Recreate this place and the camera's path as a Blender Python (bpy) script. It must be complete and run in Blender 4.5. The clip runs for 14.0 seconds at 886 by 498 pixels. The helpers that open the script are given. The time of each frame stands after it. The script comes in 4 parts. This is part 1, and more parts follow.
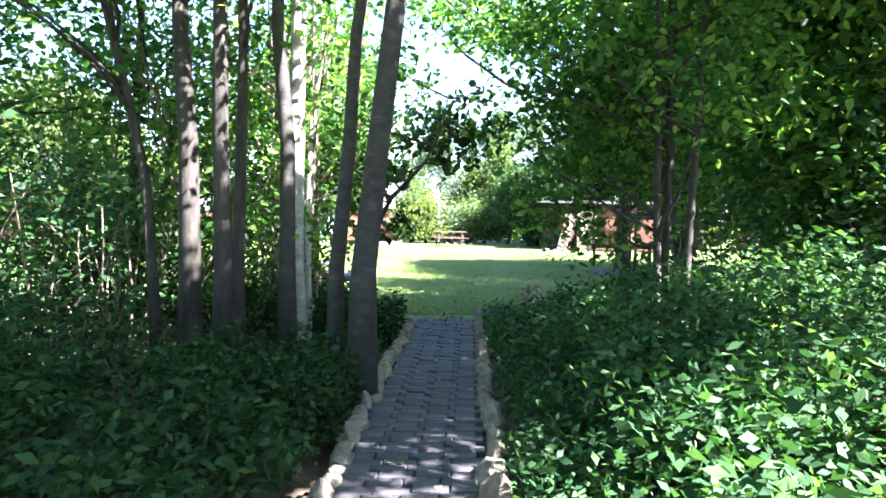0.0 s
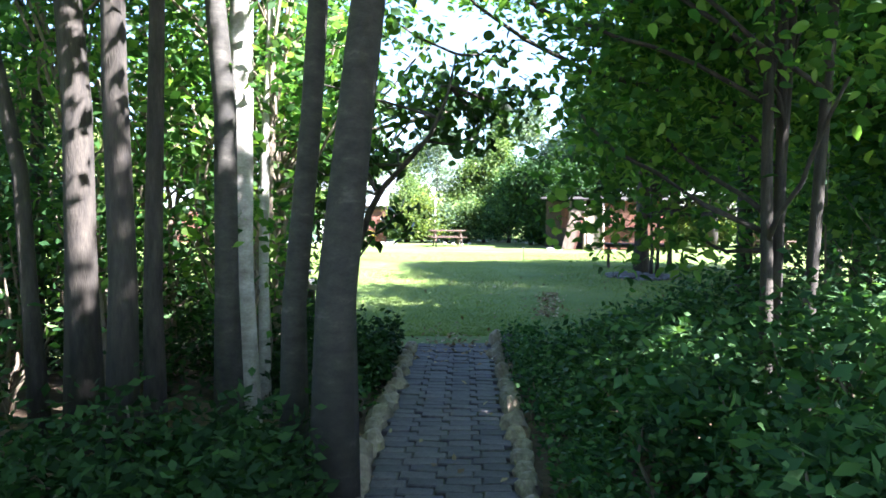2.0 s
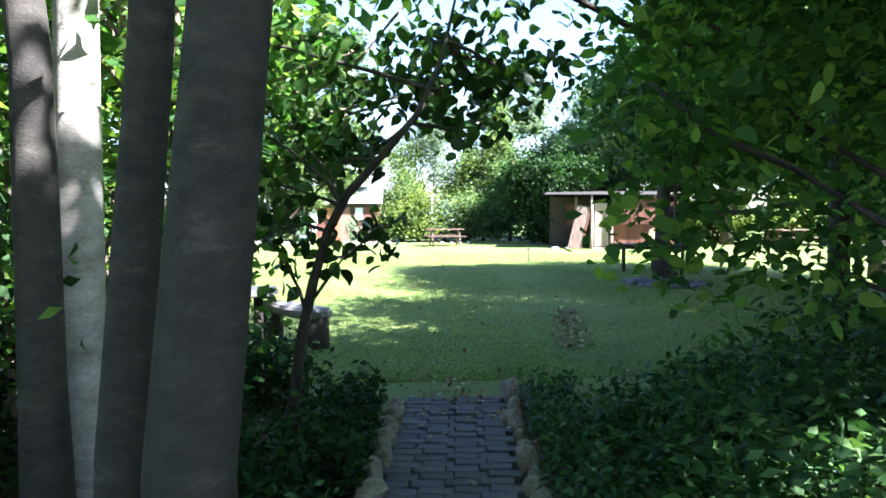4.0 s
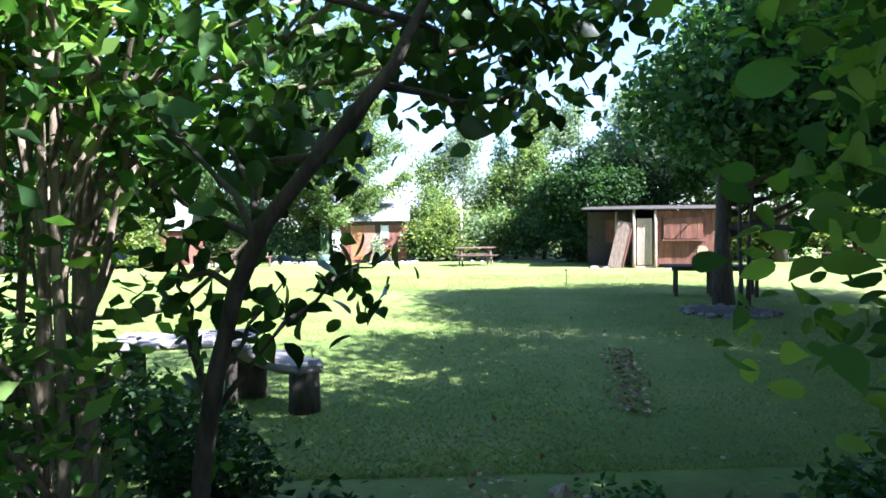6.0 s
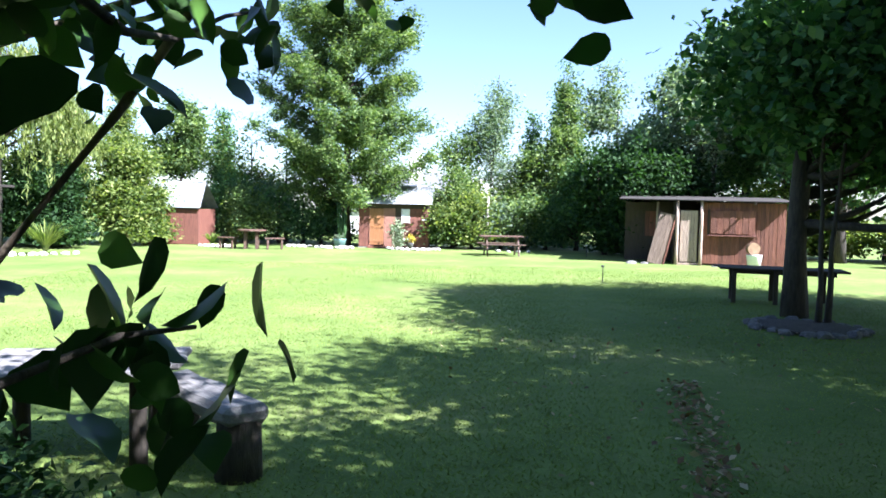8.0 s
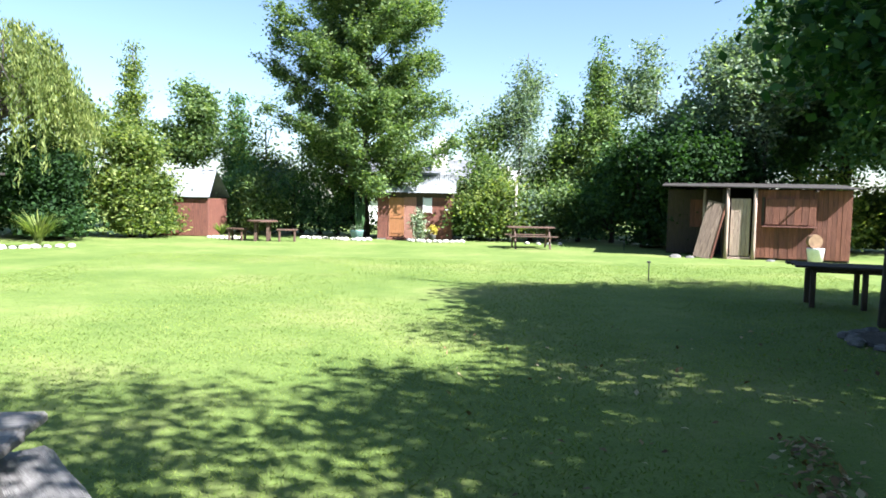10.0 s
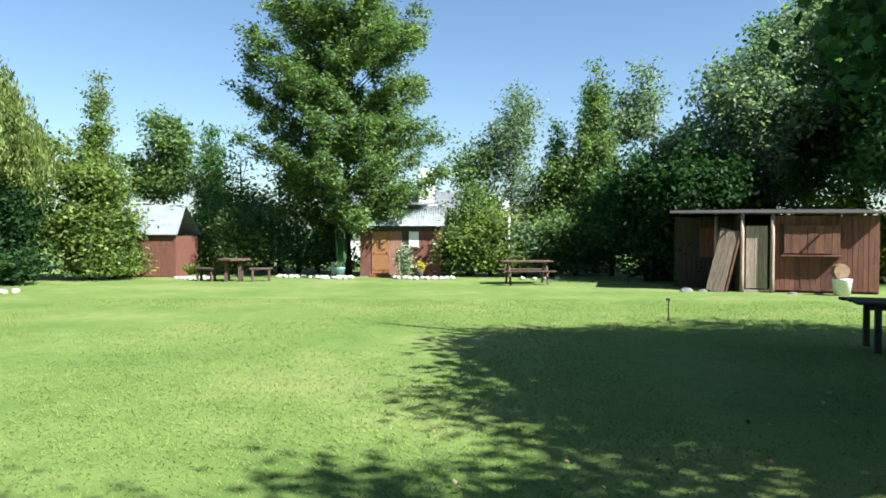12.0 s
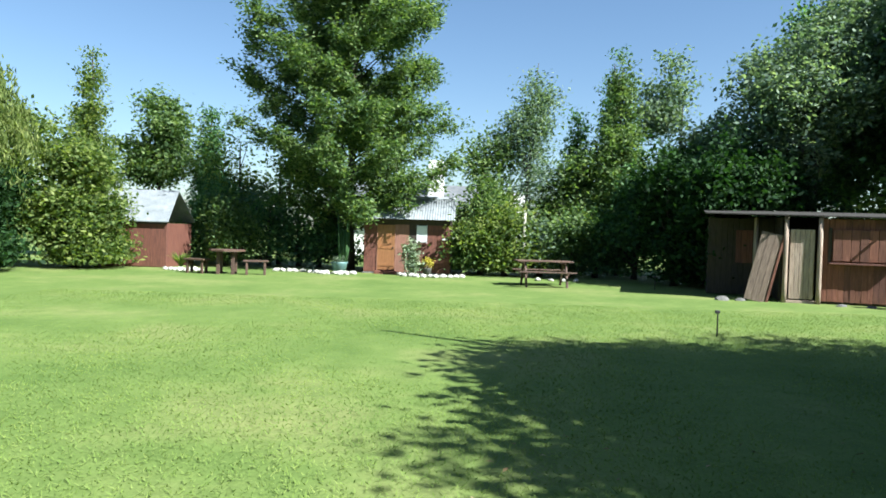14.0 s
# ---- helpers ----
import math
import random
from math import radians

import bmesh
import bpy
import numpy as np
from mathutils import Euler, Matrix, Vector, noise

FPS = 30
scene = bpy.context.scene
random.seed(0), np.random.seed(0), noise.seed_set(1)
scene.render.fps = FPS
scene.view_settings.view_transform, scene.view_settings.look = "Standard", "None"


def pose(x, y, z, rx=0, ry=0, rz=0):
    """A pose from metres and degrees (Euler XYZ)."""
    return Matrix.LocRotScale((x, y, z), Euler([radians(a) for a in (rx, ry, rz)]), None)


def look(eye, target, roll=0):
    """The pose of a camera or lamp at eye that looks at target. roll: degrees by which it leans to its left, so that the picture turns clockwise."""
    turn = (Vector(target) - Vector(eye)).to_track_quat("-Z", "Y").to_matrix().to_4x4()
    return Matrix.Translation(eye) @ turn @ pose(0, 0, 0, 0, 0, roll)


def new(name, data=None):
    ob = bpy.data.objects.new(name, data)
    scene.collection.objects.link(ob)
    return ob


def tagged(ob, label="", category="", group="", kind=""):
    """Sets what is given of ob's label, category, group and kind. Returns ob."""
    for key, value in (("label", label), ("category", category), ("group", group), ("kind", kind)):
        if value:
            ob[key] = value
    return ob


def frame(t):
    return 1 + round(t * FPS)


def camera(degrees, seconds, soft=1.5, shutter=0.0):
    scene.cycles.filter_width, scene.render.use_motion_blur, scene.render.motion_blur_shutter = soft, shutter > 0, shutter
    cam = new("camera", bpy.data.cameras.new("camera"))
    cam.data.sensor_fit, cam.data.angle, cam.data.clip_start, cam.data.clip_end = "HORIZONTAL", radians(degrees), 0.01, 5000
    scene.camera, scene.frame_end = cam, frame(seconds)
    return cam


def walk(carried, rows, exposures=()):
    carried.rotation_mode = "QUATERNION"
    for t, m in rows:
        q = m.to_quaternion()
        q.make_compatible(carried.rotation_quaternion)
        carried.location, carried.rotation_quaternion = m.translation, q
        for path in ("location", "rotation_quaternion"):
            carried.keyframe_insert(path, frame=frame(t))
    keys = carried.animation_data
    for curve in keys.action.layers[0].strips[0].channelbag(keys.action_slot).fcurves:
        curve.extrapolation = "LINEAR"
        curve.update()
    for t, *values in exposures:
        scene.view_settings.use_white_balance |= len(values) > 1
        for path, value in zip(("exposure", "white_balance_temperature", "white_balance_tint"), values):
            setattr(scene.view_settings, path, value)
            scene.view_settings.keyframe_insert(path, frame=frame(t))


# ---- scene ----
cam = camera(64.4, 14.0, soft=1.7)
PATH = [
    (0.0, (-0.605, -0.440, 1.509), (-0.444, 1.551, 1.415), 1.0),
    (0.5, (-0.442, -0.013, 1.509), (-0.299, 1.981, 1.439), 0.5),
    (1.0, (-0.609, 0.401, 1.509), (-0.524, 2.398, 1.431), 0.0),
    (1.5, (-0.599, 1.124, 1.492), (-0.522, 3.121, 1.422), 0.0),
    (2.0, (-0.558, 1.671, 1.495), (-0.382, 3.661, 1.396), 0.5),
    (4.5, (-0.331, 4.095, 1.654), (-0.156, 6.084, 1.539), -0.3),
    (5.0, (-0.291, 4.509, 1.669), (-0.155, 6.503, 1.592), -1.1),
    (5.5, (-0.215, 5.031, 1.708), (-0.058, 7.023, 1.639), -1.4),
    (6.0, (-0.106, 5.520, 1.699), (-0.015, 7.517, 1.629), -0.6),
    (6.5, (-0.032, 6.024, 1.706), (0.001, 8.021, 1.603), 0.5),
    (7.0, (0.007, 6.520, 1.709), (0.090, 8.517, 1.643), -0.7),
    (7.5, (0.079, 7.051, 1.717), (0.091, 9.049, 1.615), 1.3),
    (9.8, (0.217, 9.479, 1.679), (0.216, 11.474, 1.549), -0.0),
    (10.0, (0.231, 9.659, 1.672), (0.169, 11.653, 1.529), 1.1),
    (10.5, (0.250, 10.154, 1.659), (0.216, 12.153, 1.629), 0.1),
    (11.0, (0.254, 10.670, 1.641), (0.144, 12.667, 1.625), 0.8),
    (11.5, (0.228, 11.176, 1.638), (0.107, 13.172, 1.615), 0.4),
    (12.0, (0.188, 11.702, 1.622), (0.157, 13.701, 1.577), 0.1),
    (12.5, (0.156, 12.180, 1.603), (0.010, 14.175, 1.592), 2.0),
    (13.0, (0.069, 12.654, 1.593), (-0.100, 14.647, 1.568), 0.5),
    (13.5, (0.042, 13.128, 1.580), (-0.011, 15.127, 1.547), 0.6),
    (14.0, (0.037, 13.530, 1.591), (-0.012, 15.528, 1.534), 1.7),
]
walk(cam, [(t, look(eye, target, roll)) for t, eye, target, roll in PATH], [(0.0, 4.0, 5600, 23), (2.0, 3.7, 5600, 21), (4.5, 3.35, 5550, 21), (7.0, 2.85, 5450, 21), (7.5, 2.7, 5450, 20), (10.0, 2.3, 5850, 14), (10.7, 2.05, 5900, 7), (14.0, 1.65, 5750, 4)])

# ---- light ----
SUN_DIR = Vector((0.76, -0.47, 0.90)).normalized()
world = bpy.data.worlds.new("sky")
scene.world = world
world.use_nodes = True
wn = world.node_tree
sky = wn.nodes.new("ShaderNodeTexSky")
sky.sky_type = "NISHITA"
sky.sun_disc = False
sky.sun_elevation = math.asin(SUN_DIR.z)
sky.sun_rotation = math.atan2(SUN_DIR.x, SUN_DIR.y)
sky.ozone_density = 1.5
sky.dust_density = 0.6
wn.links.new(sky.outputs["Color"], wn.nodes["Background"].inputs["Color"])
wn.nodes["Background"].inputs["Strength"].default_value = 0.05
sun_data = bpy.data.lights.new("sun", "SUN")
sun_data.energy = 5.0
sun_data.angle = radians(0.53)
sun_data.color = (1.0, 0.95, 0.86)
sun = new("sun", sun_data)
sun.matrix_world = look(SUN_DIR * 60, (0, 0, 0))

rng = np.random.default_rng(7)


# ---- materials ----
def material(name):
    m = bpy.data.materials.new(name)
    m.use_nodes = True
    return m, m.node_tree, m.node_tree.nodes["Principled BSDF"]


def ramp(nt, fac, stops):
    r = nt.nodes.new("ShaderNodeValToRGB")
    while len(r.color_ramp.elements) < len(stops):
        r.color_ramp.elements.new(0.5)
    for e, (p, c) in zip(r.color_ramp.elements, stops):
        e.position, e.color = p, (*c, 1)
    nt.links.new(fac, r.inputs["Fac"])
    return r.outputs["Color"]


def noise_tex(nt, scale, detail=5.0, rough=0.6, stretch=(1, 1, 1)):
    tc = nt.nodes.new("ShaderNodeTexCoord")
    mp = nt.nodes.new("ShaderNodeMapping")
    mp.inputs["Scale"].default_value = stretch
    n = nt.nodes.new("ShaderNodeTexNoise")
    n.inputs["Scale"].default_value = scale
    n.inputs["Detail"].default_value = detail
    n.inputs["Roughness"].default_value = rough
    nt.links.new(tc.outputs["Object"], mp.inputs["Vector"])
    nt.links.new(mp.outputs["Vector"], n.inputs["Vector"])
    return n.outputs["Fac"]


def mix(nt, fac, a, b, mode="MIX"):
    m = nt.nodes.new("ShaderNodeMix")
    m.data_type, m.blend_type = "RGBA", mode
    for sock, v in ((m.inputs[0], fac), (m.inputs[6], a), (m.inputs[7], b)):
        if isinstance(v, bpy.types.NodeSocket):
            nt.links.new(v, sock)
        elif isinstance(v, tuple):
            sock.default_value = (*v, 1)
        else:
            sock.default_value = v
    return m.outputs[2]


def bump(nt, bsdf, height, strength=0.5, distance=0.02):
    b = nt.nodes.new("ShaderNodeBump")
    b.inputs["Strength"].default_value = strength
    b.inputs["Distance"].default_value = distance
    nt.links.new(height, b.inputs["Height"])
    nt.links.new(b.outputs["Normal"], bsdf.inputs["Normal"])


def leaf_material(name, dark, mid, light, glow=0.4, rough=0.6):
    m, nt, b = material(name)
    geo = nt.nodes.new("ShaderNodeNewGeometry")
    col = ramp(nt, geo.outputs["Random Per Island"], [(0.0, dark), (0.55, mid), (0.97, light)])
    patch = ramp(nt, noise_tex(nt, 0.9, 2), [(0.3, (0.75, 0.8, 0.75)), (0.7, (1.15, 1.1, 1.0))])
    col = mix(nt, 1.0, col, patch, "MULTIPLY")
    nt.links.new(col, b.inputs["Base Color"])
    b.inputs["Roughness"].default_value = rough
    b.inputs["Specular IOR Level"].default_value = 0.25
    tr = nt.nodes.new("ShaderNodeBsdfTranslucent")
    nt.links.new(mix(nt, 1.0, col, (1.6, 1.7, 0.7), "MULTIPLY"), tr.inputs["Color"])
    ms = nt.nodes.new("ShaderNodeMixShader")
    ms.inputs["Fac"].default_value = glow
    nt.links.new(b.outputs["BSDF"], ms.inputs[1])
    nt.links.new(tr.outputs["BSDF"], ms.inputs[2])
    nt.links.new(ms.outputs["Shader"], nt.nodes["Material Output"].inputs["Surface"])
    return m


def rough_material(name, stops, scale=6.0, stretch=(1, 1, 1), rough=0.85, fine=60.0, strength=0.5, per_object=0.0, distance=0.02):
    m, nt, b = material(name)
    col = ramp(nt, noise_tex(nt, scale, 6, 0.65, stretch), stops)
    grain = noise_tex(nt, fine, 4, 0.6, stretch)
    col = mix(nt, 1.0, col, ramp(nt, grain, [(0.25, (0.72, 0.72, 0.72)), (0.75, (1.2, 1.2, 1.2))]), "MULTIPLY")
    if per_object:
        info = nt.nodes.new("ShaderNodeObjectInfo")
        lo, hi = 1 - per_object, 1 + per_object
        col = mix(nt, 1.0, col, ramp(nt, info.outputs["Random"], [(0, (lo, lo, lo)), (1, (hi, hi * 0.97, hi * 0.94))]), "MULTIPLY")
    nt.links.new(col, b.inputs["Base Color"])
    b.inputs["Roughness"].default_value = rough
    bump(nt, b, grain, strength, distance)
    return m


M_BARK_DARK = rough_material("bark_dark", [(0.3, (0.016, 0.013, 0.010)), (0.7, (0.072, 0.059, 0.043))], 5, (4, 4, 0.8), 0.9, 30, 0.45)
M_BARK_GREY = rough_material("bark_grey", [(0.3, (0.022, 0.020, 0.015)), (0.6, (0.055, 0.049, 0.037)), (0.8, (0.14, 0.125, 0.10))], 4, (2, 2, 4), 0.85, 40, 0.3)
M_BARK_PALE = rough_material("bark_pale", [(0.3, (0.24, 0.215, 0.17)), (0.6, (0.48, 0.45, 0.38)), (0.8, (0.62, 0.59, 0.52))], 4, (1.5, 1.5, 3), 0.8, 40, 0.25)
M_TWIG = rough_material("twig_bark", [(0.3, (0.10, 0.078, 0.048)), (0.7, (0.30, 0.24, 0.165))], 6, (3, 3, 0.7), 0.85, 30, 0.5)
M_LEAF_GROVE = leaf_material("leaf_grove", (0.026, 0.072, 0.021), (0.065, 0.16, 0.04), (0.203, 0.319, 0.073), 0.55)
M_LEAF_BUSH = leaf_material("leaf_bush", (0.016, 0.051, 0.018), (0.041, 0.107, 0.035), (0.101, 0.193, 0.064), 0.33)
M_LEAF_BIG = leaf_material("leaf_big", (0.014, 0.035, 0.010), (0.03, 0.075, 0.016), (0.07, 0.15, 0.03), 0.25, 0.4)
M_LEAF_ELM = leaf_material("leaf_elm", (0.040, 0.078, 0.030), (0.095, 0.155, 0.054), (0.20, 0.265, 0.10), 0.4)
M_LEAF_OLIVE = leaf_material("leaf_olive", (0.057, 0.098, 0.072), (0.13, 0.188, 0.142), (0.26, 0.325, 0.244), 0.4)
M_LEAF_CONIFER = leaf_material("leaf_conifer", (0.031, 0.077, 0.034), (0.077, 0.154, 0.067), (0.139, 0.246, 0.096), 0.35)
M_LEAF_FRESH = leaf_material("leaf_fresh", (0.044, 0.080, 0.022), (0.115, 0.165, 0.048), (0.26, 0.305, 0.10), 0.5)
M_LEAF_WILLOW = leaf_material("leaf_willow", (0.069, 0.103, 0.029), (0.149, 0.196, 0.057), (0.276, 0.31, 0.115), 0.45)
M_LEAF_DARK_SHADE = leaf_material("leaf_dark_shade", (0.009, 0.027, 0.008), (0.019, 0.053, 0.014), (0.040, 0.088, 0.024), 0.28, 0.75)
M_SUCCULENT = leaf_material("leaf_succulent", (0.13, 0.18, 0.12), (0.22, 0.28, 0.19), (0.33, 0.38, 0.27), 0.15)
M_LITTER = leaf_material("fallen_leaves", (0.10, 0.06, 0.03), (0.22, 0.14, 0.07), (0.42, 0.34, 0.22), 0.1, 0.7)
M_BRICK = rough_material("path_brick", [(0.3, (0.042, 0.038, 0.042)), (0.55, (0.085, 0.077, 0.082)), (0.8, (0.16, 0.14, 0.135))], 9, (1, 1, 1), 0.8, 70, 0.6, 0.3, 0.006)
M_STONE = rough_material("edge_stone", [(0.3, (0.13, 0.105, 0.075)), (0.55, (0.27, 0.225, 0.16)), (0.8, (0.42, 0.37, 0.29))], 7, (1, 1, 1), 0.85, 40, 0.7, 0.2)
M_STONE_GREY = rough_material("grey_stone", [(0.3, (0.07, 0.07, 0.066)), (0.7, (0.18, 0.175, 0.165))], 7, (1, 1, 1), 0.85, 40, 0.7, 0.2)
M_STONE_WHITE = rough_material("white_stone", [(0.3, (0.34, 0.33, 0.29)), (0.7, (0.58, 0.56, 0.51))], 6, (1, 1, 1), 0.8, 40, 0.5, 0.1)
M_WOOD_GREY = rough_material("weathered_wood", [(0.28, (0.15, 0.105, 0.078)), (0.52, (0.36, 0.275, 0.215)), (0.75, (0.50, 0.41, 0.335))], 6, (9, 9, 0.5), 0.8, 30, 0.5, 0.15)
M_WOOD_SEAT = rough_material("weathered_plank", [(0.25, (0.11, 0.105, 0.10)), (0.7, (0.27, 0.26, 0.25))], 5, (0.8, 7, 7), 0.7, 30, 0.5, 0.12)
M_WOOD_RED = rough_material("red_stained_wood", [(0.25, (0.075, 0.028, 0.02)), (0.55, (0.15, 0.056, 0.037)), (0.8, (0.22, 0.098, 0.064))], 4, (6, 6, 0.7), 0.75, 30, 0.4, 0.16)
M_WOOD_RED_PALE = rough_material("faded_red_wood", [(0.25, (0.17, 0.075, 0.052)), (0.55, (0.28, 0.14, 0.10)), (0.8, (0.37, 0.23, 0.17))], 4, (6, 6, 0.7), 0.8, 30, 0.4, 0.18)
M_SHED_RED = rough_material("shed_red_boards", [(0.25, (0.085, 0.030, 0.018)), (0.55, (0.17, 0.065, 0.038)), (0.8, (0.26, 0.12, 0.075))], 4, (6, 6, 0.6), 0.8, 30, 0.5, 0.28)
M_WOOD_GREY_SHADED = rough_material("shaded_panel_wood", [(0.3, (0.065, 0.045, 0.034)), (0.55, (0.17, 0.125, 0.095)), (0.75, (0.32, 0.25, 0.20))], 6, (9, 9, 0.5), 0.85, 40, 0.5, 0.2)
M_WOOD_ORANGE = rough_material("orange_varnished_wood", [(0.25, (0.20, 0.085, 0.032)), (0.6, (0.32, 0.145, 0.06)), (0.8, (0.40, 0.20, 0.09))], 4, (6, 6, 0.6), 0.5, 30, 0.3, 0.1)
M_WOOD_BROWN = rough_material("brown_table_wood", [(0.25, (0.045, 0.026, 0.018)), (0.7, (0.115, 0.066, 0.045))], 5, (1, 6, 6), 0.7, 30, 0.4, 0.15)
M_WOOD_DARK_SHADE = rough_material("dark_wood_shade", [(0.25, (0.022, 0.017, 0.012)), (0.7, (0.065, 0.048, 0.034))], 5, (6, 6, 0.8), 0.85, 30, 0.5, 0.15)
M_ROOF = rough_material("galvanised_roof", [(0.3, (0.17, 0.185, 0.195)), (0.7, (0.30, 0.315, 0.325))], 3, (1, 1, 1), 0.45, 30, 0.1)
M_ROOF_DARK = rough_material("dark_roof_sheet", [(0.3, (0.012, 0.010, 0.008)), (0.7, (0.038, 0.032, 0.026))], 4, (1, 1, 1), 0.95, 30, 0.2)
M_HOUSE_ROOF = rough_material("slate_grey_roof", [(0.3, (0.09, 0.095, 0.10)), (0.7, (0.17, 0.175, 0.18))], 3, (1, 1, 1), 0.6, 30, 0.2)
M_PLASTER = rough_material("white_plaster", [(0.3, (0.72, 0.70, 0.67)), (0.7, (0.84, 0.83, 0.80))], 3, (1, 1, 1), 0.8, 30, 0.1)
M_WHITE = rough_material("white_paint", [(0.3, (0.70, 0.71, 0.70)), (0.7, (0.82, 0.82, 0.80))], 5, (1, 1, 1), 0.5, 40, 0.1)
M_TAN = rough_material("tan_wood", [(0.3, (0.15, 0.085, 0.045)), (0.7, (0.28, 0.18, 0.10))], 8, (1, 1, 1), 0.8, 40, 0.4)
M_BLUE_POT = rough_material("blue_green_glaze", [(0.3, (0.10, 0.19, 0.19)), (0.7, (0.20, 0.32, 0.31))], 6, (1, 1, 1), 0.4, 40, 0.1)
M_BLACK = rough_material("black_plastic", [(0.3, (0.015, 0.015, 0.015)), (0.7, (0.035, 0.035, 0.035))], 9, (1, 1, 1), 0.5, 60, 0.1)
M_YELLOW = leaf_material("yellow_flowers", (0.30, 0.26, 0.03), (0.55, 0.46, 0.05), (0.7, 0.6, 0.12), 0.2)

M_GLASS, _nt, _b = material("window_glass")
_b.inputs["Base Color"].default_value = (0.62, 0.66, 0.66, 1)
_b.inputs["Roughness"].default_value = 0.08
_b.inputs["Metallic"].default_value = 0.0
_b.inputs["Specular IOR Level"].default_value = 0.9

# lawn: grass green with mown, dry and clover patches; bare leaf mould under the grove
M_LAWN, nt, b = material("lawn_ground")
base = ramp(nt, noise_tex(nt, 0.35, 6, 0.62), [(0.30, (0.084, 0.134, 0.031)), (0.50, (0.124, 0.174, 0.046)), (0.72, (0.195, 0.213, 0.080))])
blade = noise_tex(nt, 34, 6, 0.75)
base = mix(nt, 1.0, base, ramp(nt, blade, [(0.25, (0.72, 0.76, 0.68)), (0.72, (1.15, 1.13, 1.1))]), "MULTIPLY")
base = mix(nt, 1.0, base, ramp(nt, noise_tex(nt, 2.6, 5, 0.7), [(0.28, (0.78, 0.82, 0.74)), (0.72, (1.16, 1.12, 1.12))]), "MULTIPLY")
soil = ramp(nt, noise_tex(nt, 7, 6, 0.7), [(0.3, (0.035, 0.025, 0.016)), (0.55, (0.10, 0.07, 0.045)), (0.75, (0.21, 0.15, 0.10))])
tc = nt.nodes.new("ShaderNodeTexCoord")
sep = nt.nodes.new("ShaderNodeSeparateXYZ")
nt.links.new(tc.outputs["Object"], sep.inputs["Vector"])
wob = nt.nodes.new("ShaderNodeMath")
wob.operation = "MULTIPLY_ADD"
nt.links.new(noise_tex(nt, 0.8, 5, 0.7), wob.inputs[0])
wob.inputs[1].default_value = 3.0
nt.links.new(sep.outputs["Y"], wob.inputs[2])
edge = nt.nodes.new("ShaderNodeMapRange")
edge.inputs["From Min"].default_value = 10.2
edge.inputs["From Max"].default_value = 11.4
nt.links.new(wob.outputs[0], edge.inputs["Value"])
nt.links.new(mix(nt, edge.outputs["Result"], soil, base), b.inputs["Base Color"])
b.inputs["Roughness"].default_value = 0.9
b.inputs["Specular IOR Level"].default_value = 0.2
bump(nt, b, blade, 0.3, 0.015)
M_GRASS = leaf_material("grass_blades", (0.140, 0.205, 0.050), (0.162, 0.226, 0.059), (0.200, 0.248, 0.080), 0.22, 0.9)


# ---- building helpers ----
def mesh_of(name, verts, faces, mat, smooth=False):
    me = bpy.data.meshes.new(name)
    me.from_pydata([tuple(v) for v in verts], [], faces)
    me.materials.append(mat)
    if smooth:
        me.polygons.foreach_set("use_smooth", np.ones(len(me.polygons), dtype=bool))
    me.update()
    return me


def quads_mesh(name, verts, per, face_rows, mat):
    """A mesh of many alike pieces: verts (n, per, 3), face_rows: quads of indices within a piece."""
    n = len(verts)
    me = bpy.data.meshes.new(name)
    fr = np.array(face_rows)
    idx = (np.arange(n)[:, None, None] * per + fr[None]).reshape(-1, fr.shape[1])
    me.vertices.add(n * per)
    me.vertices.foreach_set("co", np.asarray(verts, dtype=np.float32).ravel())
    me.loops.add(idx.size)
    me.loops.foreach_set("vertex_index", idx.ravel().astype(np.int32))
    me.polygons.add(len(idx))
    me.polygons.foreach_set("loop_start", (np.arange(len(idx)) * fr.shape[1]).astype(np.int32))
    me.materials.append(mat)
    me.update(calc_edges=True)
    me.validate()
    return me


def part_mesh(name, me, parent=None, label="", m=None):
    ob = new(name, me)
    if parent is not None:
        ob.parent = parent
    if m is not None:
        ob.matrix_basis = m
    if label:
        ob["label"] = label
    return ob


def part(name, bm, mat, parent=None, label="", m=None):
    me = bpy.data.meshes.new(name)
    bm.to_mesh(me)
    bm.free()
    me.materials.append(mat)
    return part_mesh(name, me, parent, label, m)


def thing(name, label, category, m=None, group="", kind=""):
    ob = new(name)
    ob.empty_display_size = 0.1
    if m is not None:
        ob.matrix_basis = m
    return tagged(ob, label, category, group, kind)


def box(x0, x1, y0, y1, z0, z1, bevel=0.006):
    bm = bmesh.new()
    bmesh.ops.create_cube(bm, size=1)
    for v in bm.verts:
        v.co = ((x0 + x1) / 2 + v.co.x * (x1 - x0), (y0 + y1) / 2 + v.co.y * (y1 - y0), (z0 + z1) / 2 + v.co.z * (z1 - z0))
    if bevel:
        bmesh.ops.bevel(bm, geom=bm.edges[:], offset=min(bevel, 0.3 * min(x1 - x0, y1 - y0, z1 - z0)), segments=1, affect="EDGES")
    return bm


def tube(points, radii, sides=8, wob=0.0):
    """Verts and faces of a tapered, closed tube along points."""
    pts = [Vector(p) for p in points]
    verts, faces = [], []
    for i, p in enumerate(pts):
        d = (pts[min(i + 1, len(pts) - 1)] - pts[max(i - 1, 0)]).normalized()
        a = d.orthogonal().normalized() if abs(d.z) < 0.9 else Vector((1, 0, 0))
        a = (a - d * a.dot(d)).normalized()
        c = d.cross(a)
        for k in range(sides):
            th = 2 * math.pi * k / sides
            r = radii[i] * (1 + wob * (rng.random() - 0.5))
